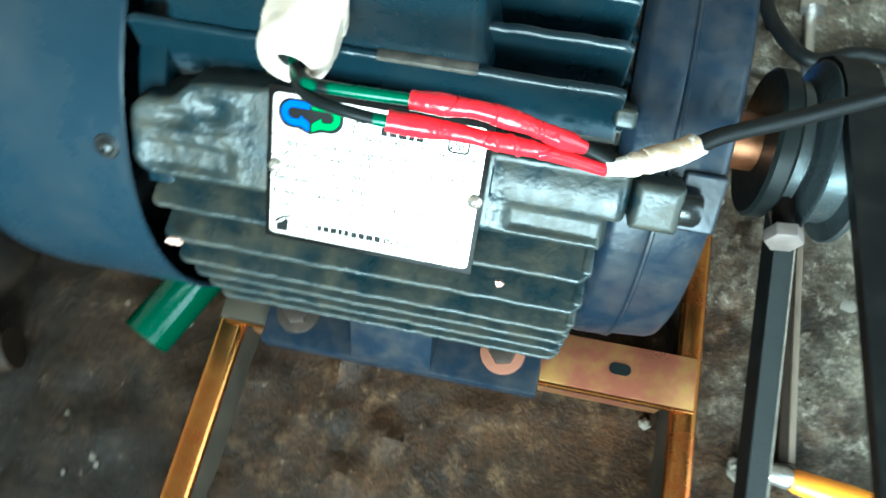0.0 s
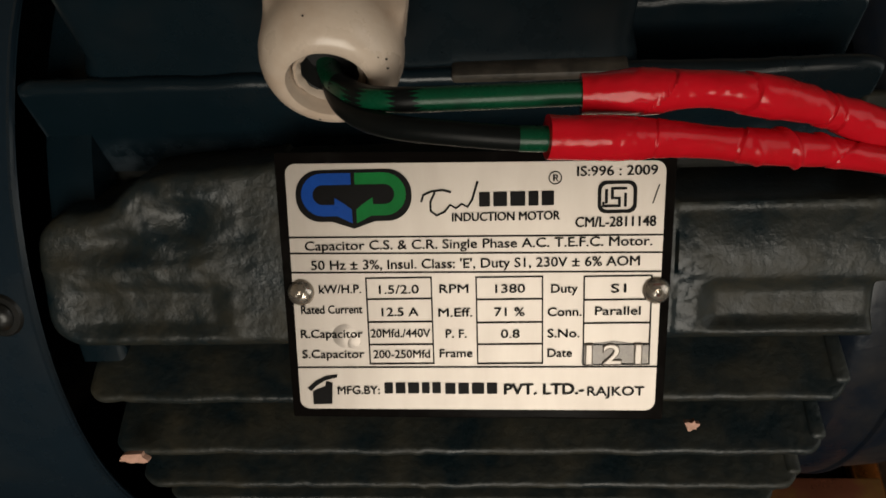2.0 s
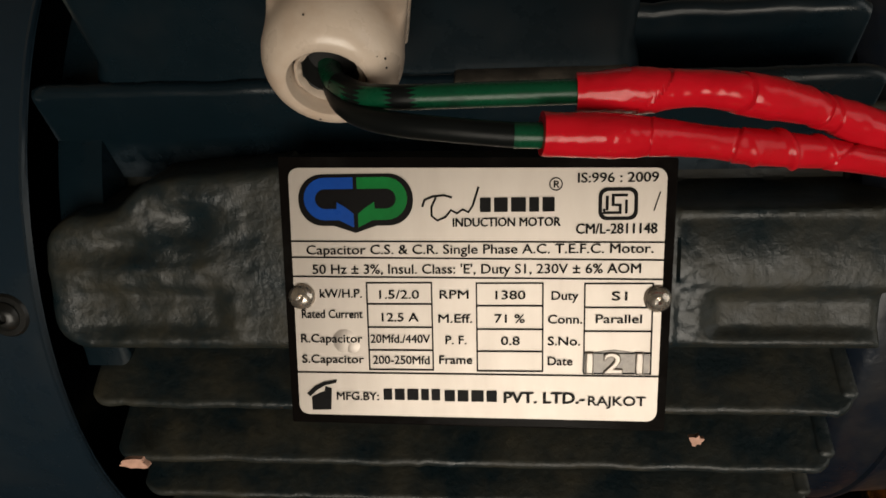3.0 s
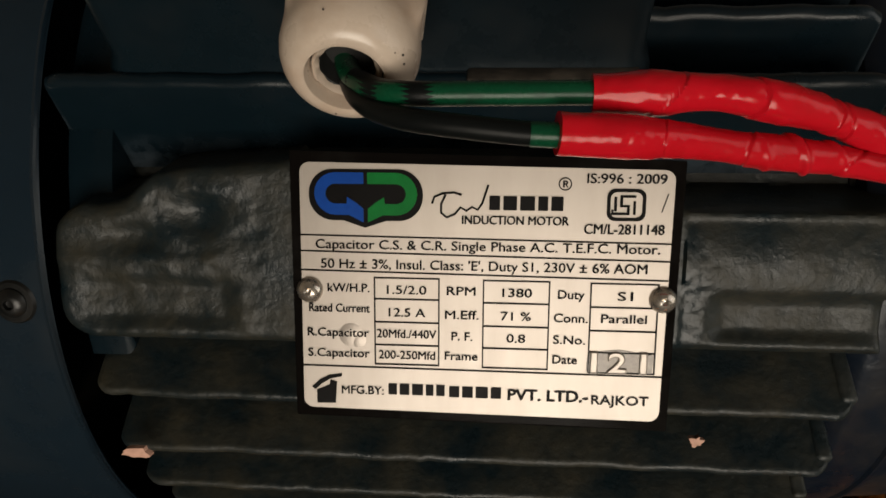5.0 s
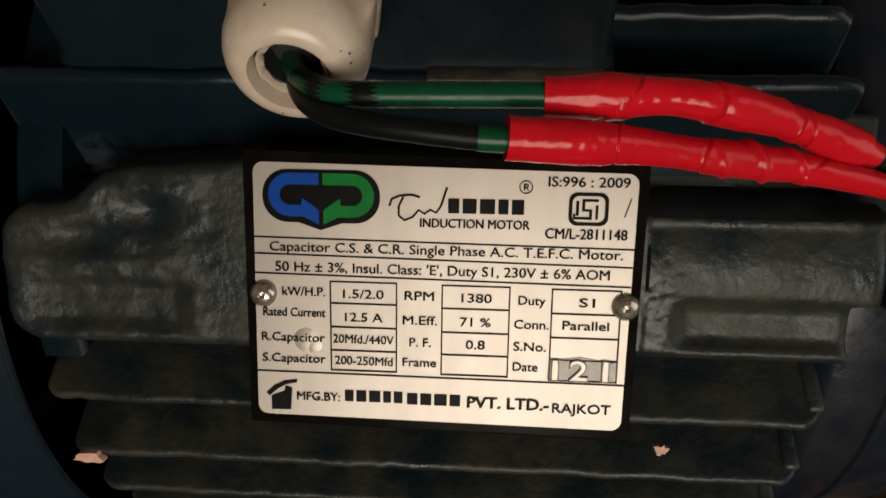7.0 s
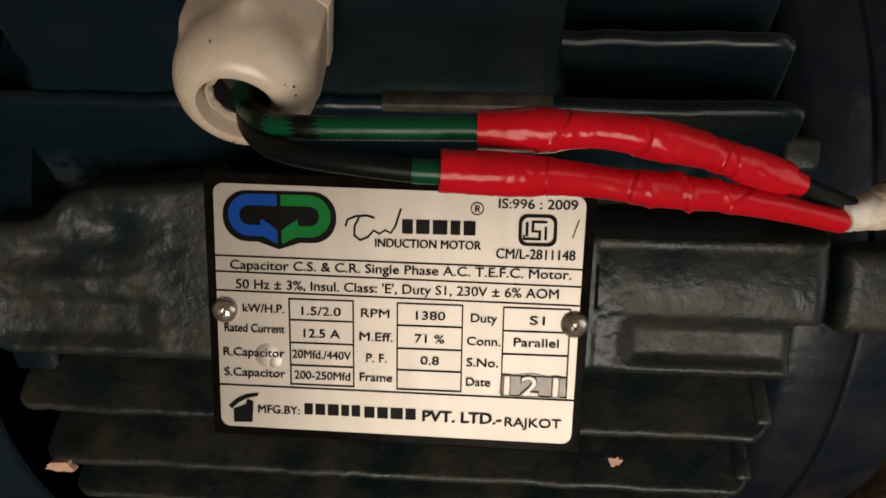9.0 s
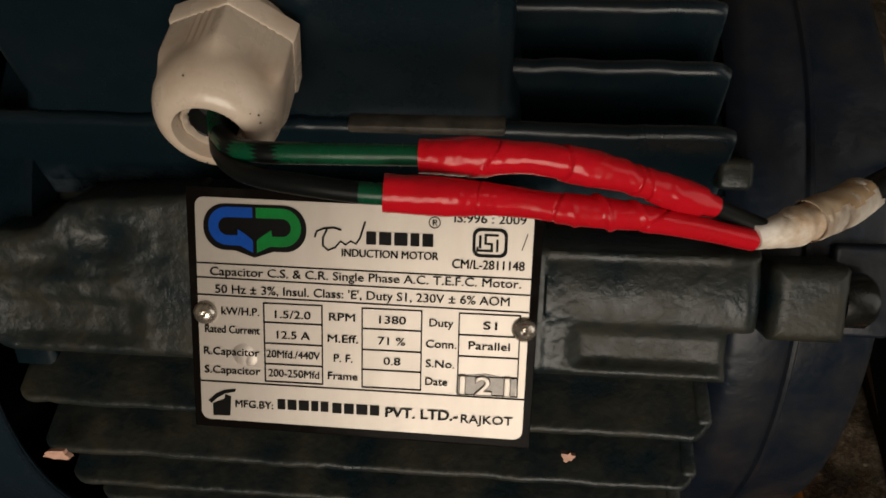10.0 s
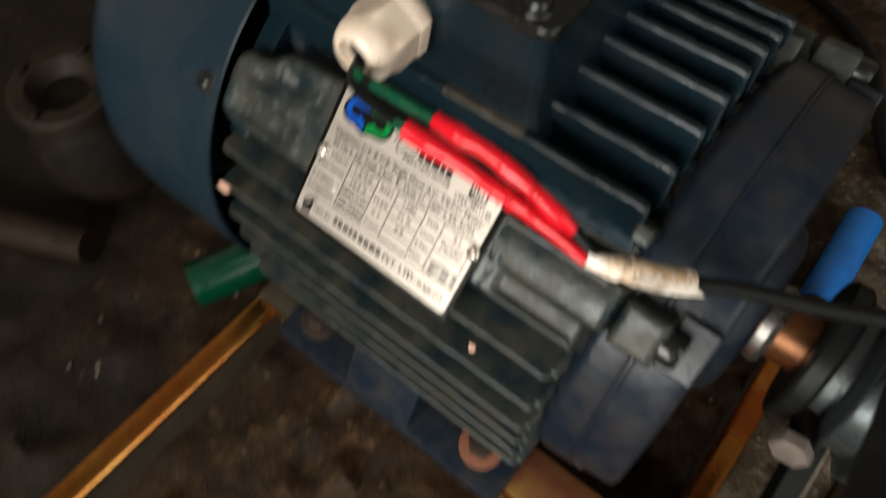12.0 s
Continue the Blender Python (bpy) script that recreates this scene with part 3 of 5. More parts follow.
def pad_height(u, v, seed):
    """Height in mm of the cast pad over the shaft's axis; u along the shaft, v up the slope, in mm."""
    n = lambda a, b, c: noise.noise(Vector((u / a, v / b, c + seed)))
    # upper edge of the casting: stepped and ragged towards the fan cowl, straight towards the end shield
    top = 16.2
    if u < 30:
        top = 23.2
    if u < -34:
        top = 24.0 + (u + 34) * 0.085
    if u < -58:
        top = 21.9 - 4.4 * ease(-59, -67, u) + 0.12 * (u + 58)
    low = -10.9 if u < 0 else -10.2
    end = 76.2 if v > 0.2 else 71.5
    wob = 0.7 * n(6, 6, 1.0) if u < -34 else 0.15 * n(6, 6, 1.0)
    corner = 7.0
    d = min(top - v + wob, v - low, u + 80.6, end - u)
    dx, dv = u + 80.6, min(top - v, v - low)
    if dx < corner and dv < corner:
        d = min(d, corner - math.hypot(corner - dx, corner - dv))
    roll = 2.4
    if u > 33:
        # the barrel: broad and round in section
        h = 98.5 - 2.6 * ((v - 6.2) / 10.0) ** 2 if v > 0 else 97.4
        if d > 0 and u > 70 and v > 0.2:
            roll = 3.4
        pocket = ease(39.6, 44.0, u) * (1 - 0.35 * ease(62, 70, u)) * ease(2.0, -2.4, v) * ease(-9.0, -5.8, v)
        h -= 1.9 * pocket
        h += 0.9 * math.exp(-((v - 15.0) / 0.9) ** 2)
        pits = ease(46, 38, u) * ease(9, 5, v)
        h += pits * (0.16 * n(0.9, 0.9, 4.0) + 0.22 * n(2.2, 2.0, 5.0)) + 0.10 * n(5, 3, 6.0) + 0.05 * n(1.2, 0.7, 8.0)
        h = h if u > 36 else 97.6
    elif u < -33:
        rough = ease(-36, -44, u)
        h = 97.6 + rough * (0.32 * n(11, 6.0, 2.0) + 0.26 * n(4.6, 3.2, 3.0) + 0.10 * n(2.2, 1.8, 6.0)) + 0.05 * n(1.1, 0.9, 9.0)
        # two hollows under a raised rim, a ridge along the middle and a long pocket below it
        hollow = lambda cu, cv, ru, rv: 1 - ease(0.1, 1.0, math.hypot((u - cu) / ru, (v - cv) / rv) + 0.15 * n(6, 5, 7.0))
        h -= 1.1 * hollow(-65.0, 8.8, 8.0, 3.8) + 1.5 * hollow(-52.0, 13.0, 8.0, 5.5)
        h += rough * 0.55 * math.exp(-((v - 4.6 - 0.5 * n(9, 9, 5.0)) / 1.7) ** 2) * ease(-42, -48, u)
        h += rough * 0.3 * math.exp(-((v - top + 3.6) / 2.0) ** 2)
        pocket = ease(-79, -68, u) * ease(-44.0, -48.6, u) * ease(2.8, -1.0, v) * ease(-9.0, -5.6, v)
        h -= 1.25 * pocket
    else:
        h = 98.9
    if d < 0:
        return max(h - roll - 5.0 * -d, 80.0)
    if d < roll:
        return h - roll + math.sqrt(max(roll * roll - (roll - d) ** 2, 0.0))
    return h


def cast_pad(step, seed, m):
    """A sheet of the cast pad over the plan, with a skirt that runs down into the housing."""
    nu, nv = int(0.1620 / step), int(0.0420 / step)
    bm = bmesh.new()
    rows = []
    for i in range(nu + 1):
        u = -0.0830 + 0.1620 * i / nu
        row = []
        for j in range(nv + 1):
            v = -0.0135 + 0.0420 * j / nv
            edge = i in (0, nu) or j in (0, nv)
            row.append(bm.verts.new((u, v, 0.074 if edge else pad_height(u * 1000, v * 1000, seed) / 1000)))
        rows.append(row)
    for i in range(nu):
        for j in range(nv):
            bm.faces.new((rows[i][j], rows[i + 1][j], rows[i + 1][j + 1], rows[i][j + 1]))
    bm.faces.new([r[0] for r in rows] + rows[-1][1:] + [r[-1] for r in rows[-2::-1]] + rows[0][-2:0:-1])
    bm.transform(m)
    return bm


def motor_frame():
    core = lathe([(-0.0835, 0.0), (-0.0835, 0.0772), (0.0700, 0.0772), (0.0702, 0.0812), (0.0712, 0.0812), (0.0714, 0.0)], 128)
    body = part("housing", core, M_CORE, motor, "dusty dark painted cast housing")
    # side fins, front and back
    for z in (0.0410, 0.0250, 0.0088, -0.0075, -0.0238, -0.0400):
        tip = None if z > 0 else 0.0968 - 0.03 * abs(z)
        for sign in (-1, 1):
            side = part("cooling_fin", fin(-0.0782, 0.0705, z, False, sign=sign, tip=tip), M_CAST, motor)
            reach = (tip or rim(z)) - 0.0016
            a, b = sorted((sign * 0.074, sign * (reach - 0.0014)))
            part("fin_toe", block(0.0684, 0.0717, a, b, z - 0.0021, z + 0.0021, 0.0010, 3), M_CAST, side)
    # upright fins on the shoulder beyond the terminal box
    for i in range(8):
        y = -0.0466 + 0.0133 * i
        edge = i in (0, 7)
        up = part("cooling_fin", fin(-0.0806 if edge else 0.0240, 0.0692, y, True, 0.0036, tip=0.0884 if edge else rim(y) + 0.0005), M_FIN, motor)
        part("fin_toe", block(0.0668, 0.0716, y - 0.0016, y + 0.0022, 0.070, rim(y) - 0.0150, 0.0008, 2), M_PAINT, up)
    # cast pads on the diagonals; the rating plate is riveted to the front one
    def boss(side, step):
        m = Matrix.Diagonal((1, side, 1, 1)) @ DIAG @ Matrix.Translation((0, PAD_T, 0))
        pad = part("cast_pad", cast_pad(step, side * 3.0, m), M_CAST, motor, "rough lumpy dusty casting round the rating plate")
        # tab beside the end shield
        e = DIAG if side > 0 else Matrix.Diagonal((1, -1, 1, 1)) @ DIAG
        part("tab", pillow(0.0676, 0.0742, 0.0180, 0.0240, 0.0015, 0.070, 0.0920, 0.0012, e), M_CAST, pad)
    boss(1, 0.0005)
    boss(-1, 0.0020)
    arc_ = [(0.0908 * math.cos(radians(a)), 0.0908 * math.sin(radians(a))) for a in range(28, 153, 4)]
    arc_ += [(0.082 * math.cos(radians(a)), 0.082 * math.sin(radians(a))) for a in range(152, 27, -4)]
    part("shoulder", prism(arc_, -0.0806, -0.0718, Matrix(((0, 0, 1, 0), (1, 0, 0, 0), (0, 1, 0, 0), (0, 0, 0, 1))), 0.0016, 3), M_PAINT, motor)
    part("worn_patch", block(-0.0030, 0.0270, -0.0486, -0.0446, 0.0868, 0.0889, 0.0007), M_SCUFF, motor, "paint rubbed pale on the ledge")


def end_shield():
    prof = [(0.0716, 0.0), (0.0716, 0.0850), (0.0742, 0.0880), (0.0760, 0.0884), (0.0856, 0.0880), (0.0862, 0.0877), (0.0868, 0.0883), (0.0876, 0.0883), (0.0884, 0.0869), (0.1020, 0.0858), (0.1038, 0.0850), (0.1048, 0.0834), (0.1050, 0.0800), (0.1036, 0.0780), (0.1036, 0.0400), (0.1110, 0.0360), (0.1135, 0.0310), (0.1135, 0.0)]
    shield = part("end_shield", lathe(prof, 128), M_BELL, motor, "navy painted end shield")
    for a in (45, 135, 225, 315):
        d = Vector((0, -math.cos(radians(a)), math.sin(radians(a))))
        t = Vector((0, math.sin(radians(a)), math.cos(radians(a))))
        m = Matrix((Vector((1, 0, 0)), t, d)).transposed().to_4x4()
        bm = pillow(0.0776, 0.0922, -0.0100, 0.0052, 0.0014, 0.074, 0.0980, 0.0030, m, steps=8)
        lug = part("lug", bm, M_CAST, shield)
        part("bolt_seat", pillow(0.0920, 0.1046, -0.0110, 0.0078, 0.0012, 0.074, 0.0884, 0.0010, m), M_BELL, shield)
        bm = lathe([(0.0918, 0.0), (0.0918, 0.0054), (0.0966, 0.0054), (0.0980, 0.0044), (0.0980, 0.0)], 20, Matrix.Translation(d * 0.0918 - t * 0.0024))
        part("through_bolt", bm, M_BLACK, shield)


def fan_cowl():
    prof = [(-0.0816, 0.0985), (-0.0810, 0.0994), (-0.0816, 0.1002), (-0.1380, 0.1004), (-0.1500, 0.0990), (-0.1590, 0.0945), (-0.1640, 0.0860), (-0.1655, 0.0740), (-0.1655, 0.0), ]
    cowl = part("fan_cowl", lathe(prof, 128), M_COWL, motor, "smooth navy painted sheet-steel fan cowl")
    edge = lathe([(-0.0821, 0.1003), (-0.0814, 0.1005), (-0.0811, 0.1000), (-0.0814, 0.0999)], 128, closed=True)
    for v in edge.verts:
        v.co.x += 0.0002 * noise.noise(v.co * 130)
    part("rolled_rim", edge, M_COWL, cowl, "rolled rim")
    for a in (37.9, 142.1, -37.9, 217.9):
        d = Vector((0, -math.cos(radians(a)), math.sin(radians(a))))
        bm = lathe([(0, 0.0044), (0.0005, 0.0040), (0.0006, 0.0)], 24, along(Vector((-0.0878, 0, 0)) + d * 0.1002, d))
        screw_head(bm, Vector((-0.0878, 0, 0)) + d * 0.1004, d, 0.0029, 0.0018)
        part("cowl_screw", bm, M_BLACK, cowl, "dark cross-head cowl screw")


def terminal_box():
    box = bmesh.new()
    def ring(x0, x1, y0, y1, z):
        return [box.verts.new(p + (z,)) for p in rounded(x0, x1, y0, y1, 0.004, 5)]
    rings = [ring(-0.0700, 0.0300, -0.0466, 0.0466, 0.0790), ring(-0.0695, 0.0292, -0.0460, 0.0460, 0.0872), ring(-0.0684, 0.0278, -0.0446, 0.0446, 0.0906), ring(-0.0684, 0.0282, -0.0440, 0.0440, 0.1225)]
    n = len(rings[0])
    for a, b in zip(rings, rings[1:]):
        for i in range(n):
            box.faces.new((a[i], a[(i + 1) % n], b[(i + 1) % n], b[i]))
    box.faces.new(rings[0][::-1])
    box.faces.new(rings[-1])
    tb = part("terminal_box", box, M_PAINT, motor, "navy painted terminal box")
    lid = prism(rounded(-0.0695, 0.0302, -0.0454, 0.0454, 0.0045, 5), 0.1226, 0.1262, Matrix.Identity(4), 0.0012, 3)
    c = 0.013
    x0, x1, y0, y1 = -0.0620, 0.0215, -0.0385, 0.0385
    oct_ = [(x0 + c, y0), (x1 - c, y0), (x1, y0 + c), (x1, y1 - c), (x1 - c, y1), (x0 + c, y1), (x0, y1 - c), (x0, y0 + c)]
    prism(oct_, 0.1255, 0.1292, Matrix.Identity(4), 0.0018, 3, lid)
    lid = part("lid", lid, M_BLACK, tb, "black lid with a raised chamfered panel")
    for x in (-0.0600, 0.0205):
        for y in (-0.0375, 0.0375):
            bm = lathe([(0, 0.0058), (0.0005, 0.0054), (0.0006, 0)], 24, along((x, y, 0.1262), (0, 0, 1)))
            screw_head(bm, (x, y, 0.1264), (0, 0, 1), 0.0040, 0.0028)
            part("lid_screw", bm, M_BLACK, tb, "blackened lid screw")
    return tb


GX, GZ = -0.0185, 0.1070


def cable_gland():
    # local x, y = world x, z; local z = out of the box
    m = Matrix(((1, 0, 0, GX), (0, 0, -1, 0), (0, 1, 0, GZ), (0, 0, 0, 1)))
    base = prism(ngon(6, 0.0117, 20), 0.0470, 0.0514, m, 0.0007, 2)
    gland = part("cable_gland", base, M_GLAND, motor, "ivory nylon cable gland with a hexagonal cap")
    part("thread", lathe([(0.0430, 0.0), (0.0430, 0.0086), (0.0472, 0.0086), (0.0472, 0.0)], 40, Matrix.Translation((GX, 0, GZ)) @ Matrix(((0, 1, 0, 0), (-1, 0, 0, 0), (0, 0, 1, 0), (0, 0, 0, 1)))), M_GLAND, gland)
    N = 180
    cap = bmesh.new()
    rings = []
    for h, k in ((0.0510, 0.06), (0.0518, 0.0), (0.0572, 0.0), (0.0584, 0.10), (0.0598, 0.45), (0.0612, 1.0)):
        ring = []
        for i in range(N):
            a = 2 * math.pi * i / N
            q = (math.degrees(a) - 20) % 60 - 30
            hexr = min(0.0113 * math.cos(radians(30)) / math.cos(radians(q)), 0.01120)
            r = hexr * (1 - k) + 0.0101 * k
            if h < 0.0575 and -24 < q < 4:
                r += 0.00007 * (1 if i // 2 % 2 else -1)
            ring.append(cap.verts.new((r * math.cos(a), r * math.sin(a), h)))
        rings.append(ring)
    for h, r in ((0.0630, 0.01005), (0.0647, 0.0097), (0.0662, 0.0091), (0.0674, 0.0083), (0.0682, 0.0074), (0.0685, 0.0064), (0.0683, 0.0057), (0.0670, 0.0053), (0.0590, 0.0051)):
        rings.append([cap.verts.new((r * math.cos(2 * math.pi * i / N), r * math.sin(2 * math.pi * i / N), h)) for i in range(N)])
    for a, b in zip(rings, rings[1:]):
        for i in range(N):
            j = (i + 1) % N
            cap.faces.new((a[i], a[j], b[j], b[i]))
    bmesh.ops.transform(cap, matrix=m, verts=cap.verts)
    part("cap", cap, M_GLAND, gland, "ribbed hexagonal cap with a domed mouth")
    seal = lathe([(0.0595, 0.0), (0.0595, 0.0052), (0.0652, 0.0052), (0.0660, 0.0046), (0.0654, 0.0040), (0.0620, 0.0038), (0.0620, 0.0)], 36, Matrix.Translation((GX, 0, GZ)) @ Matrix(((0, 1, 0, 0), (-1, 0, 0, 0), (0, 0, 1, 0), (0, 0, 0, 1))))
    turn = Matrix.Translation((GX, 0, GZ)) @ Matrix(((0, 1, 0, 0), (-1, 0, 0, 0), (0, 0, 1, 0), (0, 0, 0, 1)))
    ring = lathe([(0.0630, 0.0040), (0.0630, 0.0052), (0.0662, 0.0050), (0.0666, 0.0046), (0.0660, 0.0041)], 48, turn, closed=True)
    for v in ring.verts:
        v.co += Vector((noise.noise(v.co * 900), noise.noise(v.co * 900 + Vector((3, 0, 0))), noise.noise(v.co * 900 + Vector((0, 5, 0))))) * 0.00025
    part("inner_ring", ring, M_GLAND, gland, "ragged pale lip inside the mouth")
    rnd = random.Random(12)
    for a, h, r in ((100, 0.0655, 0.0096), (20, 0.0668, 0.0088), (12, 0.0672, 0.0085), (28, 0.0674, 0.0083), (-60, 0.0683, 0.0067), (-80, 0.0682, 0.0066), (-45, 0.0683, 0.0070), (-110, 0.0683, 0.0069)):
        bit = bmesh.new()
        bmesh.ops.create_icosphere(bit, subdivisions=1, radius=rnd.uniform(0.00010, 0.00024))
        bmesh.ops.translate(bit, verts=bit.verts, vec=(GX + r * math.cos(radians(a)), -h, GZ + r * math.sin(radians(a))))
        part("grit_speck", bit, M_GLAND_IN, gland, "speck of black dirt")
    part("seal", seal, M_GLAND_IN, gland, "black rubber seal")


# ---- the rating plate ----
PN = Matrix.Translation((0, 0, 0)) @ DIAG @ Matrix.Translation((0, PAD_T, 0.0990))


def lettering(text, u0, u1, v, cap, ink, plate, name="lettering", weight=0.05):
    """Words from u0 to u1 mm, standing on v mm, with capitals cap mm high, on the plate."""
    cu = bpy.data.curves.new(name, "FONT")
    cu.body, cu.size, cu.extrude, cu.resolution_u = text, 1.0, 0.0, 3
    tmp = bpy.data.objects.new(name, cu)
    scene.collection.objects.link(tmp)
    dg = bpy.context.evaluated_depsgraph_get()
    me = bpy.data.meshes.new_from_object(tmp.evaluated_get(dg))
    bpy.data.objects.remove(tmp)
    xs = [v_.co.x for v_ in me.vertices]
    lo, hi = min(xs), max(xs)
    bm = bmesh.new()
    bm.from_mesh(me)
    bpy.data.meshes.remove(me)
    for v_ in bm.verts:
        v_.co.x = (u0 + (v_.co.x - lo) / (hi - lo) * (u1 - u0)) / 1000
        v_.co.y = (v + v_.co.y / 0.69 * cap) / 1000
        v_.co.z = 0.00090
    # struck twice, a hair apart, for the weight of the print
    twin = bmesh.ops.duplicate(bm, geom=bm.verts[:] + bm.edges[:] + bm.faces[:])["geom"]
    shifted = set(g for g in twin if isinstance(g, bmesh.types.BMVert))
    for v_ in bm.verts:
        v_.co += Vector((weight, weight * 0.4, 0.004)) / 1000 if v_ in shifted else Vector((-weight, -weight * 0.4, 0.0)) / 1000
    bm.transform(PN)
    return part(name, bm, ink, plate, smooth=False)


def stroke(polys, ink, plate, name, h=0.00088, lo=0.0006):
    """Flat printed shapes given in mm on the plate."""
    bm = None
    for poly in polys:
        bm = prism([(x / 1000, y / 1000) for x, y in poly], lo, h, PN, bm=bm)
    return part(name, bm, ink, plate, smooth=False)


def box_lines(x0, x1, y0, y1, w=0.22):
    return [[(x0, y0), (x1, y0), (x1, y0 + w), (x0, y0 + w)], [(x0, y1 - w), (x1, y1 - w), (x1, y1), (x0, y1)],
            [(x0, y0 + w), (x0 + w, y0 + w), (x0 + w, y1 - w), (x0, y1 - w)], [(x1 - w, y0 + w), (x1, y0 + w), (x1, y1 - w), (x1 - w, y1 - w)]]


def rule(x0, x1, y0, y1, w=0.22):
    dx, dy = x1 - x0, y1 - y0
    l = math.hypot(dx, dy)
    nx, ny = -dy / l * w / 2, dx / l * w / 2
    return [(x0 + nx, y0 + ny), (x1 + nx, y1 + ny), (x1 - nx, y1 - ny), (x0 - nx, y0 - ny)]


def arc(cx, cy, rx, ry, a0, a1, w, n=14):
    out = [(cx + rx * math.cos(radians(a0 + (a1 - a0) * i / n)), cy + ry * math.sin(radians(a0 + (a1 - a0) * i / n))) for i in range(n + 1)]
    inn = [(cx + (rx - w) * math.cos(radians(a0 + (a1 - a0) * i / n)), cy + (ry - w) * math.sin(radians(a0 + (a1 - a0) * i / n))) for i in range(n + 1)]
    return [[out[i], out[i + 1], inn[i + 1], inn[i]] for i in range(n)]


def soft_quad(pts, r, seg=5):
    """A quadrilateral in mm, given counter-clockwise, with its corners rounded by r."""
    out = []
    for k in range(4):
        p, a, b = Vector(pts[k]), Vector(pts[k - 1]), Vector(pts[(k + 1) % 4])
        da, db = (a - p).normalized(), (b - p).normalized()
        for n in range(seg + 1):
            t = radians(90 * n / seg)
            q = p + da * r * (1 - math.sin(t)) + db * r * (1 - math.cos(t))
            out.append((q.x, q.y))
    return out


def letter_bars(u0, u1, v, cap, widths, gap=0.32):
    """A word as a row of plain upright bars, one a letter, from u0 to u1 mm."""
    unit = (u1 - u0 - gap * (len(widths) - 1)) / sum(widths)
    out, u = [], u0
    for w in widths:
        out.append(rounded(u, u + w * unit, v, v + cap, 0.12, 2))
        u += w * unit + gap
    return out


def rating_plate():
    def slab(poly, lo, hi, bev=0.0):
        return prism([(x / 1000, y / 1000) for x, y in poly], lo, hi, PN, bev, 2)
    plate = part("rating_plate", slab(soft_quad([(-34.0, -23.8), (34.0, -24.6), (34.8, 24.2), (-33.9, 25.5)], 0.4, 3), 0.0, 0.0005, 0.00012), M_PLATE_EDGE, motor, "aluminium rating plate printed in black with a black border")
    part("face", slab(soft_quad([(-32.5, -22.1), (32.5, -22.7), (33.0, 22.6), (-32.1, 23.5)], 1.8, 6), 0.0003, 0.0007), M_ALU, plate, "brushed aluminium face", smooth=False)
    # dents and the stamped digits
    bm = None
    for cx, cy, r in ((-23.4, -7.9, 2.6), (-22.1, -8.8, 1.7)):
        bm = lathe([(0.00066, r / 1000), (0.00072, r / 1250), (0.00079, r / 1700), (0.00084, r / 3000), (0.00086, 0)], 32, PN @ Matrix.Translation((cx / 1000, cy / 1000, 0)) @ Matrix.Rotation(radians(-90), 4, "Y"), bm)
    part("dent", bm, M_ALU, plate)
    # frames and rules
    lines = [rule(-32.2, 32.9, 10.5, 9.9, 0.26), rule(-32.2, 32.8, 7.6, 6.8, 0.26), rule(-32.3, 32.7, 4.1, 3.4, 0.26), rule(-32.5, 32.6, -13.9, -14.2, 0.26)]
    for x0, x1, levels in ((-19.1, -7.2, (2.9, -1.0, -5.3, -9.6, -13.3)), (0.5, 12.4, (2.8, -1.3, -5.6, -9.7, -13.4)), (19.4, 31.3, (2.7, -1.6, -5.9, -9.9, -13.7))):
        for y1, y0 in zip(levels, levels[1:]):
            lines += box_lines(x0, x1, y0 - 0.12, y1 + 0.12, 0.26)
    stroke(lines, M_INK, plate, "rule")
    L = lambda *a, **k: lettering(*a, M_INK, plate, **k)
    L("IS:996 : 2009", 18.1, 31.5, 20.3, 1.65)
    L("CM/L-2811148", 17.9, 31.5, 11.5, 1.75, weight=0.07)
    L("INDUCTION MOTOR", -3.3, 15.2, 12.9, 1.5, weight=0.07)
    L("Capacitor C.S. & C.R. Single Phase A.C. T.E.F.C. Motor.", -29.5, 31.0, 8.1, 1.65)
    L("50 Hz \u00b1 3%, Insul. Class: 'E', Duty S1, 230V \u00b1 6% AOM", -28.6, 29.0, 4.55, 1.7)
    for text, u0, u1, v in (("kW/H.P.", -27.5, -19.9, 0.2), ("Rated Current", -31.0, -19.9, -3.6), ("R.Capacitor", -31.4, -20.1, -8.2), ("S.Capacitor", -31.4, -20.0, -12.1),
                            ("1.5/2.0", -16.7, -9.6, 0.0), ("12.5 A", -16.4, -9.8, -4.2), ("20Mfd./440V", -18.6, -7.8, -8.2), ("200-250Mfd", -18.3, -8.0, -12.2),
                            ("RPM", -5.9, -0.8, 0.0), ("M.Eff.", -6.2, -0.2, -4.4), ("P. F.", -5.0, -1.3, -8.4), ("Frame", -6.2, -0.3, -12.1),
                            ("1380", 4.0, 9.2, -0.1), ("71 %", 3.8, 9.1, -4.4), ("0.8", 4.9, 8.2, -8.5),
                            ("Duty", 13.8, 18.4, -0.2), ("Conn.", 13.2, 19.1, -4.5), ("S.No.", 13.2, 18.8, -8.5), ("Date", 13.2, 17.5, -12.2),
                            ("S1", 24.2, 26.8, -0.3), ("Parallel", 21.5, 29.4, -4.4)):
        L(text, u0, u1, v, 1.55)
    L("MFG.BY:", -25.3, -17.5, -19.2, 1.55)
    L("PVT. LTD.-", 5.4, 19.7, -19.4, 2.05, weight=0.12)
    L("RAJKOT", 20.4, 30.5, -19.7, 1.7)
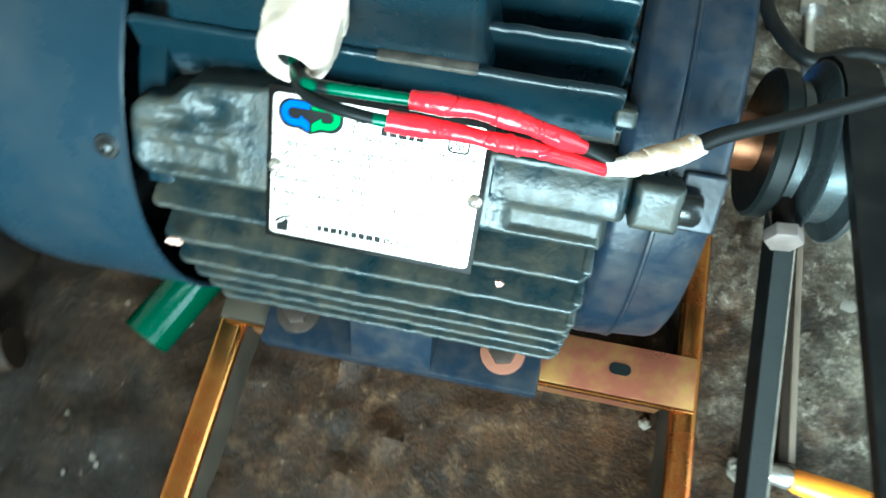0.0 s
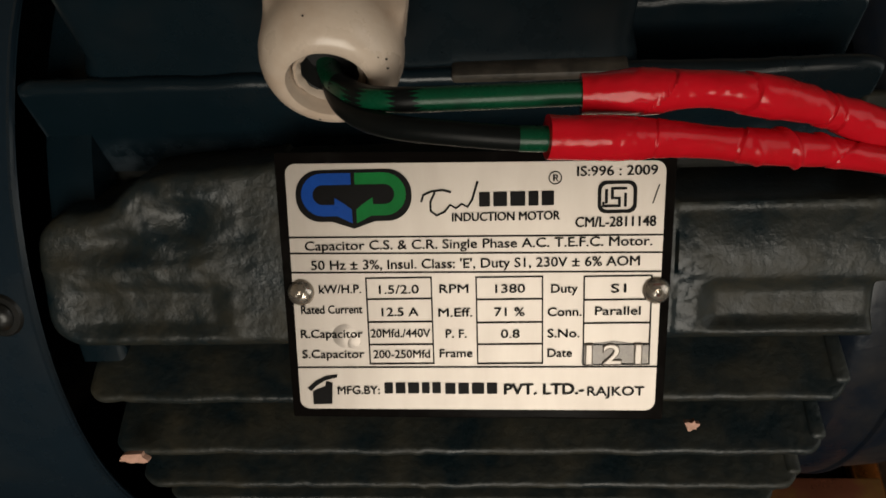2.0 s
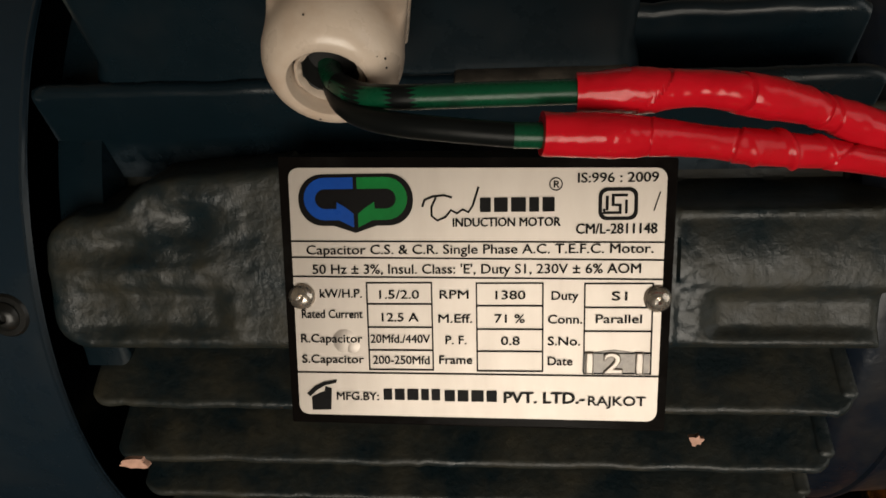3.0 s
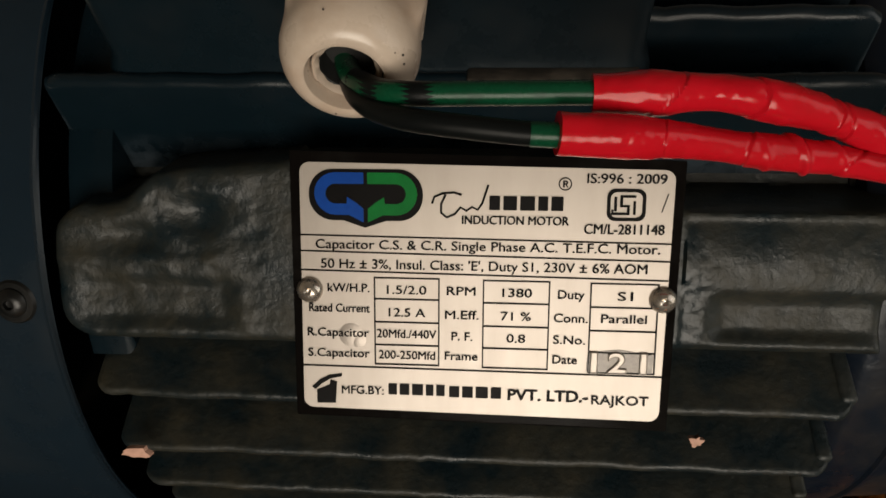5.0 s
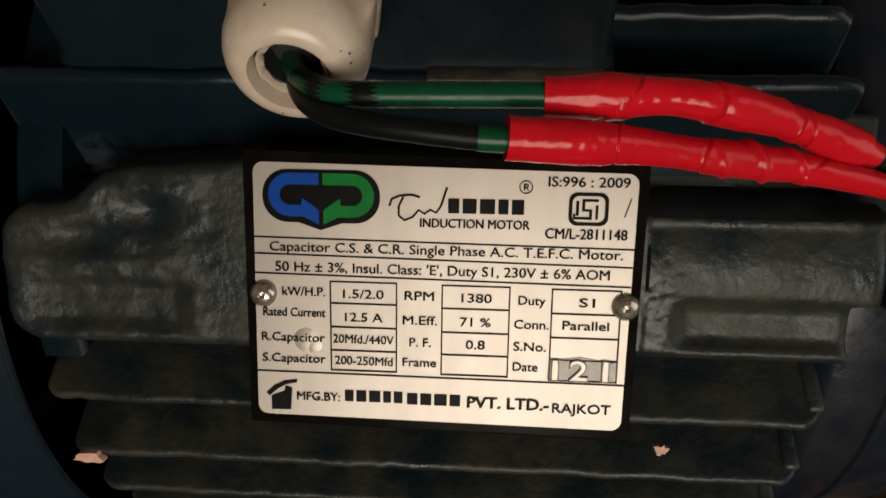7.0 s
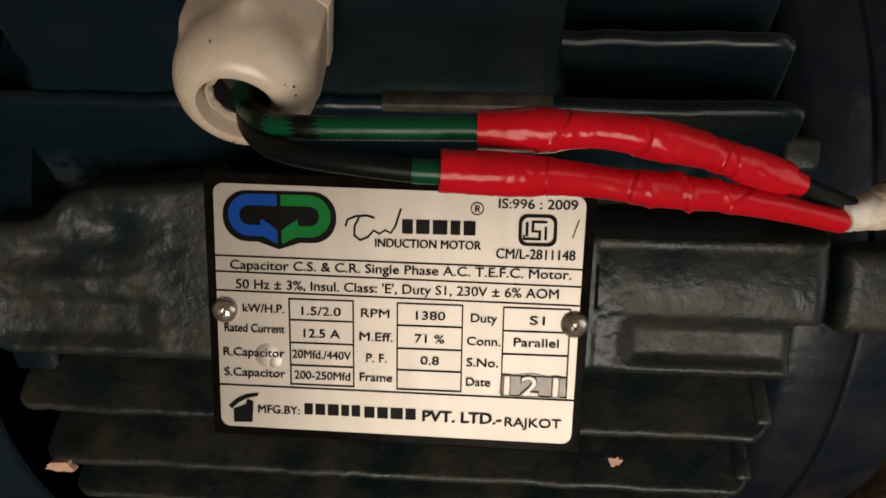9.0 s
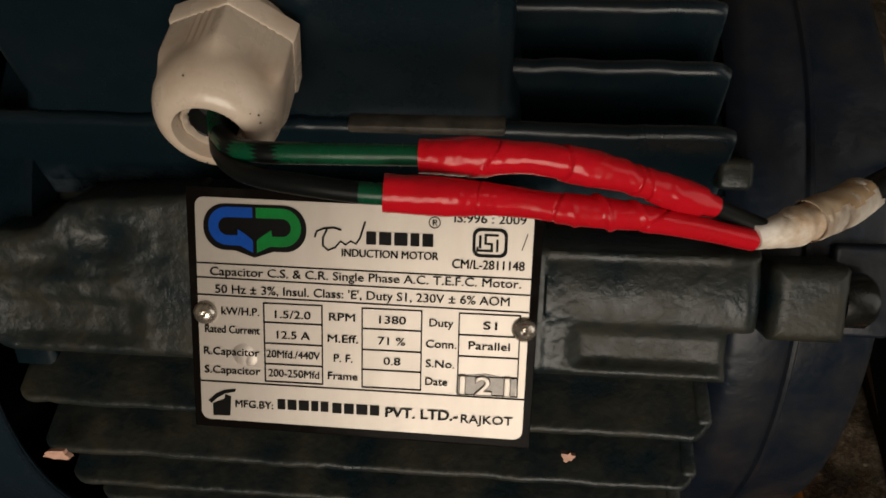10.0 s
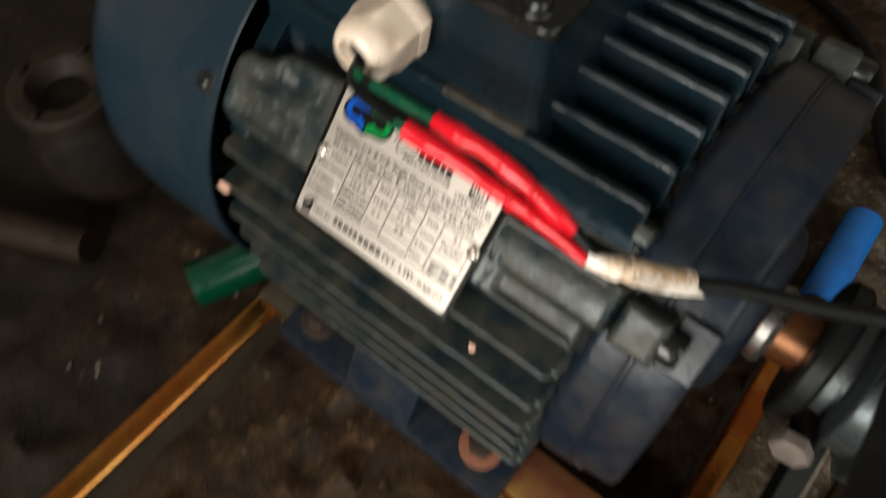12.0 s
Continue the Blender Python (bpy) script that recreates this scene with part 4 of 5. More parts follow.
    # maker's names as plain bars, maker's marks as plain shapes
    for bar in letter_bars(-16.6, -6.2, -19.1, 2.1, (1.0, 1.15, 1.3, 0.9, 1.0), 0.5) + letter_bars(-5.4, 4.1, -19.25, 2.1, (1.0, 1.05, 1.2, 1.0), 0.5) + letter_bars(1.4, 14.2, 15.4, 2.5, (1.0, 1.25, 1.35, 0.9, 1.1), 0.55):
        stroke([bar], M_INK, plate, "printed_bar")
    swash = [(-8.6, 16.4), (-8.2, 17.6), (-6.8, 18.2), (-4.8, 18.4), (-3.4, 18.0)], [(-6.2, 18.0), (-7.0, 16.4), (-7.0, 14.8), (-6.0, 14.0), (-4.6, 14.6), (-3.6, 15.8), (-2.6, 15.2), (-1.6, 15.9), (-0.6, 15.4), (0.2, 16.6), (1.2, 19.8)]
    for run in swash:
        edge = []
        for side in (0.2, -0.2):
            row = []
            for k, q in enumerate(run):
                a, b = run[max(k - 1, 0)], run[min(k + 1, len(run) - 1)]
                l = math.hypot(b[0] - a[0], b[1] - a[1])
                row.append((q[0] - (b[1] - a[1]) / l * side, q[1] + (b[0] - a[0]) / l * side))
            edge += row if side > 0 else row[::-1]
        stroke([edge], M_INK, plate, "printed_swash")
    stroke(arc(14.4, 20.1, 1.15, 1.15, 0, 360, 0.2, 28) + [rounded(14.0, 14.3, 19.5, 20.7, 0.1, 2), rounded(14.2, 14.75, 20.45, 20.65, 0.08, 2), rounded(14.2, 14.75, 20.0, 20.2, 0.08, 2), rounded(14.6, 14.85, 20.1, 20.55, 0.08, 2), rule(14.4, 14.85, 20.1, 19.5, 0.2)], M_INK, plate, "printed_ring")
    def square(a, b, c, d):
        return rounded(a + 0.4, b + 0.4, c + 0.1, d + 0.1, 0.08, 1)
    ring = rounded(21.6, 28.2, 13.8, 19.4, 1.4, 5)
    inner = rounded(22.2, 27.6, 14.4, 18.8, 1.1, 5)
    sq = [[ring[i], ring[(i + 1) % len(ring)], inner[(i + 1) % len(ring)], inner[i]] for i in range(len(ring))]
    sq += [square(*q) for q in ((22.4, 22.9, 15.4, 17.9), (21.95, 25.1, 14.75, 15.2), (21.95, 22.35, 15.2, 15.7), (23.4, 26.1, 17.75, 18.2), (23.4, 23.9, 16.1, 17.75), (23.9, 25.1, 16.1, 16.5), (24.6, 25.1, 15.2, 16.1), (25.65, 26.1, 14.8, 17.2))]
    stroke(sq, M_INK, plate, "standards_mark")
    stroke([rule(30.9, 31.9, 15.4, 18.6, 0.16)], M_INK, plate, "scratch")
    stroke([[(-30.0, -21.2), (-26.5, -21.1), (-26.2, -17.0), (-27.4, -16.6), (-27.6, -17.6), (-30.0, -18.6)], [(-30.9, -18.0), (-29.4, -16.6), (-27.6, -15.7), (-25.2, -15.3), (-25.3, -15.9), (-27.4, -16.4), (-29.0, -17.4), (-30.3, -18.6)]], M_INK, plate, "printed_mark")
    # badge: black shield with two coloured hooks
    shield = rounded(-30.5, -10.2, 13.2, 22.3, 4.3, 8)
    stroke([shield, [(-24.6, 13.3), (-16.4, 13.3), (-20.5, 11.9)]], M_INK, plate, "badge", h=0.00084)
    def hook(s):
        c = -20.35
        line = [(0.35, 20.7), (2.8, 20.7), (5.4, 20.7)] + [(5.4 + 2.75 * math.cos(radians(a)), 17.95 + 2.75 * math.sin(radians(a))) for a in range(75, -91, -15)] + [(3.2, 15.2)]
        outer, inner = [], []
        for i in range(len(line)):
            a, b = line[max(i - 1, 0)], line[min(i + 1, len(line) - 1)]
            l = math.hypot(b[0] - a[0], b[1] - a[1])
            nx, ny = -(b[1] - a[1]) / l * 1.0, (b[0] - a[0]) / l * 1.0
            outer.append((line[i][0] + nx, line[i][1] + ny))
            inner.append((line[i][0] - nx, line[i][1] - ny))
        tip = [(3.0, 14.2), (0.40, 12.9), (0.40, 15.3), (1.6, 16.3), (3.3, 17.4)]
        poly = outer[:-1] + [(3.4, 14.2)] + tip + [(3.4, 16.2)] + inner[:-1][::-1]
        return [[(c + s * x, y) for x, y in poly]]
    stroke(hook(-1), M_BLUE, plate, "badge_hook", h=0.00090, lo=0.0007)
    stroke(hook(1), M_GRN_INK, plate, "badge_hook", h=0.00090, lo=0.0007)
    # stamped digits, raised in the metal
    stroke([[(19.2, -13.4), (20.4, -13.7), (25.0, -13.3), (30.8, -13.6), (31.1, -10.3), (28.8, -9.9), (25.0, -9.3), (22.6, -9.6), (19.4, -9.9)]], M_STAMP, plate, "stamped_patch", h=0.00086)
    for text, u0, u1 in (("1", 19.8, 21.2), ("2", 22.9, 26.3), ("1", 28.5, 29.9)):
        cu = bpy.data.curves.new("digit", "FONT")
        cu.body, cu.size, cu.extrude, cu.bevel_depth, cu.bevel_resolution, cu.offset = text, 1.0, 0.05, 0.04, 2, 0.0
        tmp = bpy.data.objects.new("digit", cu)
        scene.collection.objects.link(tmp)
        me = bpy.data.meshes.new_from_object(tmp.evaluated_get(bpy.context.evaluated_depsgraph_get()))
        bpy.data.objects.remove(tmp)
        bm = bmesh.new()
        bm.from_mesh(me)
        bpy.data.meshes.remove(me)
        xs = [q.co.x for q in bm.verts]
        lo, hi = min(xs), max(xs)
        for q in bm.verts:
            q.co = ((u0 + (q.co.x - lo) / (hi - lo) * (u1 - u0)) / 1000, (-13.4 + q.co.y / 0.69 * 3.5) / 1000, 0.00085 + q.co.z * 0.005)
        bm.transform(PN)
        part("stamped_digit", bm, M_ALU, plate)
    for u, v in ((-30.8, 0.4), (32.0, 0.0)):
        m = PN @ Matrix.Translation((u / 1000, v / 1000, 0.0006)) @ Matrix.Rotation(radians(-90), 4, "Y")
        part("rivet", lathe([(0, 0.0024), (0.0004, 0.0024), (0.0011, 0.0020), (0.0016, 0.0013), (0.0018, 0.0007), (0.0016, 0.0004), (0.0013, 0.0)], 28, m), M_RIVET, plate, "domed nickel rivet")


def chips():
    rnd = random.Random(8)
    def flake(c, d, t, w, h):
        s = d.cross(t)
        bm = bmesh.new()
        n = 15
        lo, hi = [], []
        for i in range(n):
            a = 2 * math.pi * i / n
            k = rnd.uniform(0.55, 1.1)
            p = c + t * math.cos(a) * w * k + s * math.sin(a) * h * k
            lo.append(bm.verts.new(p - d * 0.0008))
            hi.append(bm.verts.new(p + d * 0.0004 * rnd.uniform(0.5, 1.4)))
        bm.faces.new(hi)
        for i in range(n):
            bm.faces.new((lo[i], lo[(i + 1) % n], hi[(i + 1) % n], hi[i]))
        return bm
    part("paint_chip", flake(Vector((-0.0715, -0.0965, 0.0300)), Vector((-0.2, -0.8, 0.5)).normalized(), Vector((0.93, 0.0, -0.25)).normalized(), 0.0044, 0.0016), M_CHIP, motor, "pinkish bare chip in the paint")
    part("paint_chip", flake(Vector((0.0430, -0.0905, 0.0325)), Vector((0, -0.75, 0.66)).normalized(), Vector((1, 0, 0)), 0.0017, 0.0012), M_CHIP, motor, "pinkish bare chip in the paint")


def feet():
    for s in (-1, 1):
        bm = block(-0.0720, 0.0680, 0.058 * s if s > 0 else -0.1026, 0.1026 if s > 0 else -0.058, -0.1, -0.0885, 0.0018)
        foot = part("foot", bm, M_BELL, motor, "navy cast mounting foot")
        gus = bmesh.new()
        sec = [(0.050, -0.089), (0.1024, -0.089), (0.100, -0.0840), (0.080, -0.045), (0.050, -0.045)]
        lo = [gus.verts.new((-0.0245, y * s, z)) for y, z in sec]
        hi = [gus.verts.new((0.0155, y * s, z)) for y, z in sec]
        gus.faces.new(lo)
        gus.faces.new(hi[::-1])
        for i in range(5):
            gus.faces.new((lo[i], lo[(i + 1) % 5], hi[(i + 1) % 5], hi[i]))
        bmesh.ops.recalc_face_normals(gus, faces=gus.faces)
        bmesh.ops.bevel(gus, geom=gus.edges[:], offset=0.0012, segments=2, affect="EDGES", profile=0.5)
        part("gusset", gus, M_BELL, foot)
        for x, rust in ((-0.0560, M_DULL), (0.0485, M_RUST)):
            part("washer", lathe([(0, 0.0), (0, 0.0110), (0.0016, 0.0110), (0.0018, 0.0105), (0.0018, 0.0)], 32, along((x, 0.0850 * s, -0.0885), (0, 0, 1))), rust, foot, "grimy brown steel washer" if rust is M_DULL else "rusty orange steel washer")
            bm = prism(ngon(6, 0.0070, 12), 0, 0.0048, up_frame((x, 0.0850 * s, -0.0867), (0, 0, 1)), 0.0006, 2)
            part("bolt", bm, M_DULL, foot, "worn steel hexagon bolt")


motor_frame()
end_shield()
fan_cowl()
terminal_box()
cable_gland()
rating_plate()
chips()
feet()


def sticker():
    ob = thing("paper_sticker", -0.12, -0.03, 0.0955, "cream paper sticker with red and black print on fan cowl", "sticker")
    R = 0.1008
    def patch(x0, x1, a0, a1, r, n=12, wav=0.0):
        bm = bmesh.new()
        rows = []
        for i in range(n + 1):
            a = radians(a0 + (a1 - a0) * i / n)
            rows.append([bm.verts.new((x + wav * noise.noise(Vector((a * 20, x * 90, 0))), -r * math.cos(a), r * math.sin(a))) for x in (x0, x1)] + [bm.verts.new((x, -(r - 0.0004) * math.cos(a), (r - 0.0004) * math.sin(a))) for x in (x1, x0)])
        for a, b in zip(rows, rows[1:]):
            for k in range(4):
                bm.faces.new((a[k], a[(k + 1) % 4], b[(k + 1) % 4], b[k]))
        bm.faces.new(rows[0])
        bm.faces.new(rows[-1][::-1])
        return bm
    part("paper", patch(-0.1500, -0.0920, 63.5, 98, R, 24, 0.0008), M_STICKER, ob)
    def bar(x0, x1, a0, a1, ink):
        part("printed_bar", patch(x0, x1, a0, a1, R + 0.00025, 3), ink, ob)
    bar(-0.1270, -0.1240, 67.5, 71, M_REDINK)
    bar(-0.1235, -0.1215, 68, 71, M_REDINK)
    bar(-0.1270, -0.1215, 72.5, 95, M_REDINK)
    bar(-0.1135, -0.1105, 70.0, 72.0, M_INK)
    bar(-0.1135, -0.1105, 72.7, 93, M_INK)
    bar(-0.1035, -0.1005, 68.0, 70.6, M_INK)
    bar(-0.1035, -0.1005, 72.0, 90, M_INK)


sticker()


# ---- wires and tape ----
def wires():
    ob = thing("spliced_cable", 0.02, -0.075, 0.1, "black cable spliced to green wires with red and white tape", "cable")
    up = [(-0.0200, -0.0600, 0.1048), (-0.0193, -0.0630, 0.1048), (-0.0172, -0.0675, 0.1062), (-0.0132, -0.0720, 0.1085), (-0.0084, -0.0735, 0.1093), (0.0030, -0.0735, 0.1094), (0.0155, -0.0730, 0.1091)]
    lo = [(-0.0196, -0.0600, 0.1036), (-0.0190, -0.0640, 0.1040), (-0.0167, -0.0700, 0.1054), (-0.0131, -0.0745, 0.1071), (-0.0082, -0.0775, 0.1085), (-0.0009, -0.0790, 0.1088), (0.0061, -0.0795, 0.1083), (0.0105, -0.0795, 0.1080)]
    part("green_wire", tube(up, 0.00165, 8, 16), M_GREEN, ob, "glossy green wire")
    # dark tube laid over the middle stretch of the green wire
    part("dark_stretch", tube(up[2:5] + [(-0.0030, -0.0735, 0.1093)], 0.00168, 8, 16), M_WIRE, ob, "dark length of the green wire")
    part("black_wire", tube(lo, 0.0016, 8, 16), M_WIRE, ob, "dark wire beneath the green one")
    part("green_wire", tube([(0.0068, -0.0796, 0.1083), (0.0085, -0.0796, 0.1082), (0.0105, -0.0795, 0.1080)], 0.00163, 4, 16), M_GREEN, ob, "short green end of the wire")
    def wrap(t):
        return 0.0024 + 0.0005 * math.sin(t * 9) ** 2 - 0.0005 * (t > 0.93)
    upt = [(0.0148, -0.0728, 0.1087), (0.0238, -0.0728, 0.1089), (0.0325, -0.0725, 0.1084), (0.0432, -0.0725, 0.1056), (0.0515, -0.0725, 0.1020), (0.0593, -0.0720, 0.0980)]
    lot = [(0.0102, -0.0795, 0.1084), (0.0189, -0.0790, 0.1072), (0.0262, -0.0780, 0.1056), (0.0375, -0.0770, 0.1026), (0.0494, -0.0760, 0.0996), (0.0657, -0.0752, 0.0942)]
    part("tape_sleeve", tube(upt, lambda t: wrap(t) * (1.08 - 0.22 * t), 70, 36, lump=0.065, seed=3.0, ridge=(0.45, 0.85, 0.06, 40), wraps=((0.20, 0.06, 0.05), (0.45, 0.02, 0.07), (0.66, 0.015, 0.08), (0.71, 0.02, 0.07))), M_RED, ob, "shiny red insulating tape wrapped over a splice")
    part("tape_sleeve", tube(lot, lambda t: (0.0026 + 0.0004 * math.sin(t * 7) ** 2) * (1.05 - 0.42 * t), 70, 36, lump=0.065, seed=11.0, ridge=(0.55, 0.82, 0.20, 66), wraps=((0.34, 0.03, 0.04), (0.56, 0.02, 0.06), (0.80, 0.03, 0.07))), M_RED, ob, "shiny red insulating tape wrapped over a splice")
    part("black_wire", tube([(0.0575, -0.0720, 0.0990), (0.0620, -0.0724, 0.0968), (0.0680, -0.0735, 0.0945)], 0.0015, 6, 14), M_WIRE, ob, "black wire between the tapes")
    part("black_wire", tube([(0.0570, -0.0705, 0.0982), (0.0620, -0.0712, 0.0956), (0.0680, -0.0728, 0.0938)], 0.0013, 6, 14), M_WIRE, ob)
    wt = [(0.0655, -0.0750, 0.0946), (0.0720, -0.0722, 0.0935), (0.0775, -0.0685, 0.0914), (0.0840, -0.0632, 0.0874), (0.0892, -0.0585, 0.0850)]
    def girth(t):
        return 0.0021 + 0.0011 * ease(0.0, 0.30, t) - 0.00045 * math.exp(-((t - 0.36) / 0.05) ** 2) + 0.0003 * ease(0.5, 1.0, t)
    part("white_tape", tube(wt, girth, 24, 36, lump=0.09, seed=21.0, fine=0.25, wraps=((0.16, 0.10, 0.05), (0.30, 0.12, 0.07))), M_WTAPE, ob, "grubby white tape wrapped round the joint")
    line = smooth_line(wt, 24)
    def turn_of(a, b, r, seed):
        k = [int(q * (len(line) - 1)) for q in (a, (2 * a + b) / 3, (a + 2 * b) / 3, b)]
        return tube([line[i] for i in k], r, 14, 36, lump=0.05, seed=seed, fine=0.15, cap=False)
    for a, b, r in ((0.40, 0.64, 0.00336), (0.62, 0.99, 0.00352)):
        turn = turn_of(a, b, r, a * 50)
        bmesh.ops.solidify(turn, geom=turn.faces[:], thickness=0.00015)
        part("tape_turn", turn, M_WTAPE, ob)
    turn = turn_of(0.38, 0.985, 0.00362, 27.5)
    bmesh.ops.recalc_face_normals(turn, faces=turn.faces)
    bmesh.ops.delete(turn, geom=[f for f in turn.faces if f.normal.dot(Vector((0.20, 0.62, 0.76))) < 0.62 + 0.30 * noise.noise(f.calc_center_median() * 240)], context="FACES")
    bmesh.ops.solidify(turn, geom=turn.faces[:], thickness=0.00012)
    part("tape_turn", turn, M_TAN, ob, "tan stained turn of the tape")
    # loose pointed end that lies along the lower side of the cable
    end, axis = line[-1], (line[-1] - line[-6]).normalized()
    low = (Vector((0.35, -0.75, -0.35)) - axis * axis.dot(Vector((0.35, -0.75, -0.35)))).normalized()
    out = axis.cross(low)
    tail = bmesh.new()
    rows = []
    for i in range(9):
        t = i / 8
        row = []
        for k in range(9):
            a = (k / 8 - 0.5) * 2.2 * (1 - 0.80 * ease(0.15, 1.0, t)) + 0.45 * t
            r = 0.0035 - 0.0003 * t
            row.append(tail.verts.new(end + axis * (-0.0006 + 0.0066 * t + 0.0004 * math.sin(k)) + (low * math.cos(a) + out * math.sin(a)) * r))
        rows.append(row)
    for a, b in zip(rows, rows[1:]):
        for k in range(8):
            tail.faces.new((a[k], a[k + 1], b[k + 1], b[k]))
    bmesh.ops.solidify(tail, geom=tail.faces[:], thickness=0.00018)
    part("tape_end", tail, M_WTAPE, ob, "loose white tape end")
    cable = [(0.0880, -0.0596, 0.0846), (0.0990, -0.0510, 0.0820), (0.1250, -0.0370, 0.0790), (0.1600, -0.0180, 0.0800), (0.2000, 0.0120, 0.0860), (0.2500, 0.0600, 0.0850), (0.3000, 0.1200, 0.0600)]
    part("cable_sheath", tube(cable, 0.0025, 10, 22, lump=0.03), M_CABLE, ob, "black rubber cable")


wires()


# ---- frame, shaft and what lies round the motor ----
def base_frame():
    ob = thing("base_frame", 0.03, 0, -AX, "yellow zinc-plated steel base frame standing on the floor", "frame")
    zt = -0.1002
    for x0, x1, lean in ((-0.0074, 0.0074, -0.8), (-0.0066, 0.0066, 0.0)):
        m = Matrix.Translation((-0.0944 if lean else 0.1418, -0.10, 0)) @ Matrix.Rotation(radians(lean), 4, "Z")
        bm = block(x0, x1, -0.32, 0.1925, zt - 0.0100, zt - 0.0030, 0.0034, 6)
        bm.transform(m)
        rail = part("rail", bm, M_ZINC, ob, "gold zinc-plated rail")
        # side walls in a near-black colour that stands in for shade
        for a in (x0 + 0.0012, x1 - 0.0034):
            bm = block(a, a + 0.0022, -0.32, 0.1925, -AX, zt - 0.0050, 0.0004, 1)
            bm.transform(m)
            part("rail_wall", bm, M_DARKZINC, rail, "rail side with shade put into its colour")
    for y0 in (-0.0925, 0.0660):
        cross = bmesh.new()
        block(-0.0700, 0.1450, y0, y0 + 0.0265, zt - 0.0028, zt, 0.0008, 2, cross)
        block(-0.0880, 0.1330, y0 + 0.0006, y0 + 0.0030, zt - 0.0300, zt - 0.0030, 0.0006, 1, cross)
        rail = part("cross_rail", cross, M_ZINC2, ob, "pinkish zinc-plated cross rail")
        part("rail_end", block(-0.1000, -0.0702, y0, y0 + 0.0265, zt - 0.0029, zt - 0.0002, 0.0006, 2), M_DARKZINC, rail, "dark end of the rail")
        part("lip", block(-0.0960, 0.1450, y0 - 0.0018, y0 - 0.0001, zt - 0.0050, zt - 0.0002, 0.0006, 2), M_ZINC, rail, "bright gold folded lip")
    slot = prism(rounded(0.1020, 0.1130, -0.0820, -0.0760, 0.0029, 5), zt - 0.0004, zt + 0.0003, Matrix.Identity(4))
    part("slot", slot, M_WIRE, ob, "dark bolt slot")


def shaft_hub():
    ob = thing("shaft_pulley", 0.16, 0, -0.03, "grey machined pulley hub with a set bolt on the shaft", "pulley")
    part("shaft", lathe([(0.1140, 0), (0.1140, 0.0120), (0.1900, 0.0120), (0.1910, 0.0110), (0.1910, 0)], 40), M_SHAFT, ob, "rust-brown steel shaft")
    part("collar", lathe([(0.1151, 0.012), (0.1151, 0.0155), (0.1190, 0.0165), (0.1215, 0.0150), (0.1215, 0.012)], 40), M_STEEL, ob, "bright steel collar")
    part("disc", lathe([(0.1330, 0), (0.1330, 0.0285), (0.1345, 0.0300), (0.1400, 0.0300), (0.1415, 0.0285), (0.1415, 0)], 64), M_WIRE, ob, "black rubber disc")
    part("hub", lathe([(0.1416, 0), (0.1416, 0.0250), (0.1424, 0.0262), (0.1462, 0.0262), (0.1468, 0.0250), (0.1472, 0.0215), (0.1484, 0.0215), (0.1484, 0)], 64), M_GREY, ob, "grey machined hub")
    part("sheave", lathe([(0.1485, 0), (0.1485, 0.0268), (0.1490, 0.0280), (0.1506, 0.0340), (0.1511, 0.0352), (0.1515, 0.0355), (0.1519, 0.0352), (0.1540, 0.0280), (0.1630, 0.0280), (0.1651, 0.0352), (0.1656, 0.0355), (0.1672, 0.0355), (0.1682, 0.0345), (0.1682, 0)], 96), M_SHEAVE, ob, "grey grooved sheave with a bright worn flange")
    d = Vector((0.0, -0.992, 0.125)).normalized()
    p = Vector((0.1446, 0, -0.0015))
    bolt = part("set_bolt", lathe([(0.020, 0), (0.020, 0.0042), (0.0400, 0.0042), (0.0400, 0)], 20, along(p, d)), M_OLDIRON, ob, "dark threaded set bolt")
    part("bolt_head", prism(ngon(6, 0.0072, 10), 0.0395, 0.0448, up_frame(p, d), 0.0008, 2), M_HEAD, bolt, "pale dull steel hexagonal head")


def floor_clutter():
    strip = thing("wooden_strip", 0.2, -0.05, -AX, "dull beige wooden strip lying flat on the floor", "strip")
    part("face", block(0.2022, 0.2060, -0.1030, 0.06, -AX, -0.1298, 0.0008), M_WOOD, strip)
    # second block, darker than the face, along the left side
    part("edge", block(0.1974, 0.2020, -0.1030, 0.06, -AX, -0.1304, 0.0008), M_ROD, strip, "dark brown edge")
    h = thing("orange_handle", 0.2, -0.13, -AX, "orange plastic handle with a bright steel ferrule on the floor", "handle")
    d = (0.99, -0.12, 0.0)
    part("grip", lathe([(0, 0.0), (0, 0.0050), (0.003, 0.0062), (0.030, 0.0072), (0.055, 0.0060), (0.058, 0.0045), (0.058, 0)], 32, along((0.2035, -0.1112, -AX + 0.0075), d)), M_ORANGE, h)
    part("ferrule", lathe([(0, 0.0), (0, 0.0050), (0.010, 0.0058), (0.012, 0.0050), (0.012, 0)], 24, along((0.1914, -0.1097, -AX + 0.0075), d)), M_STEEL, h)


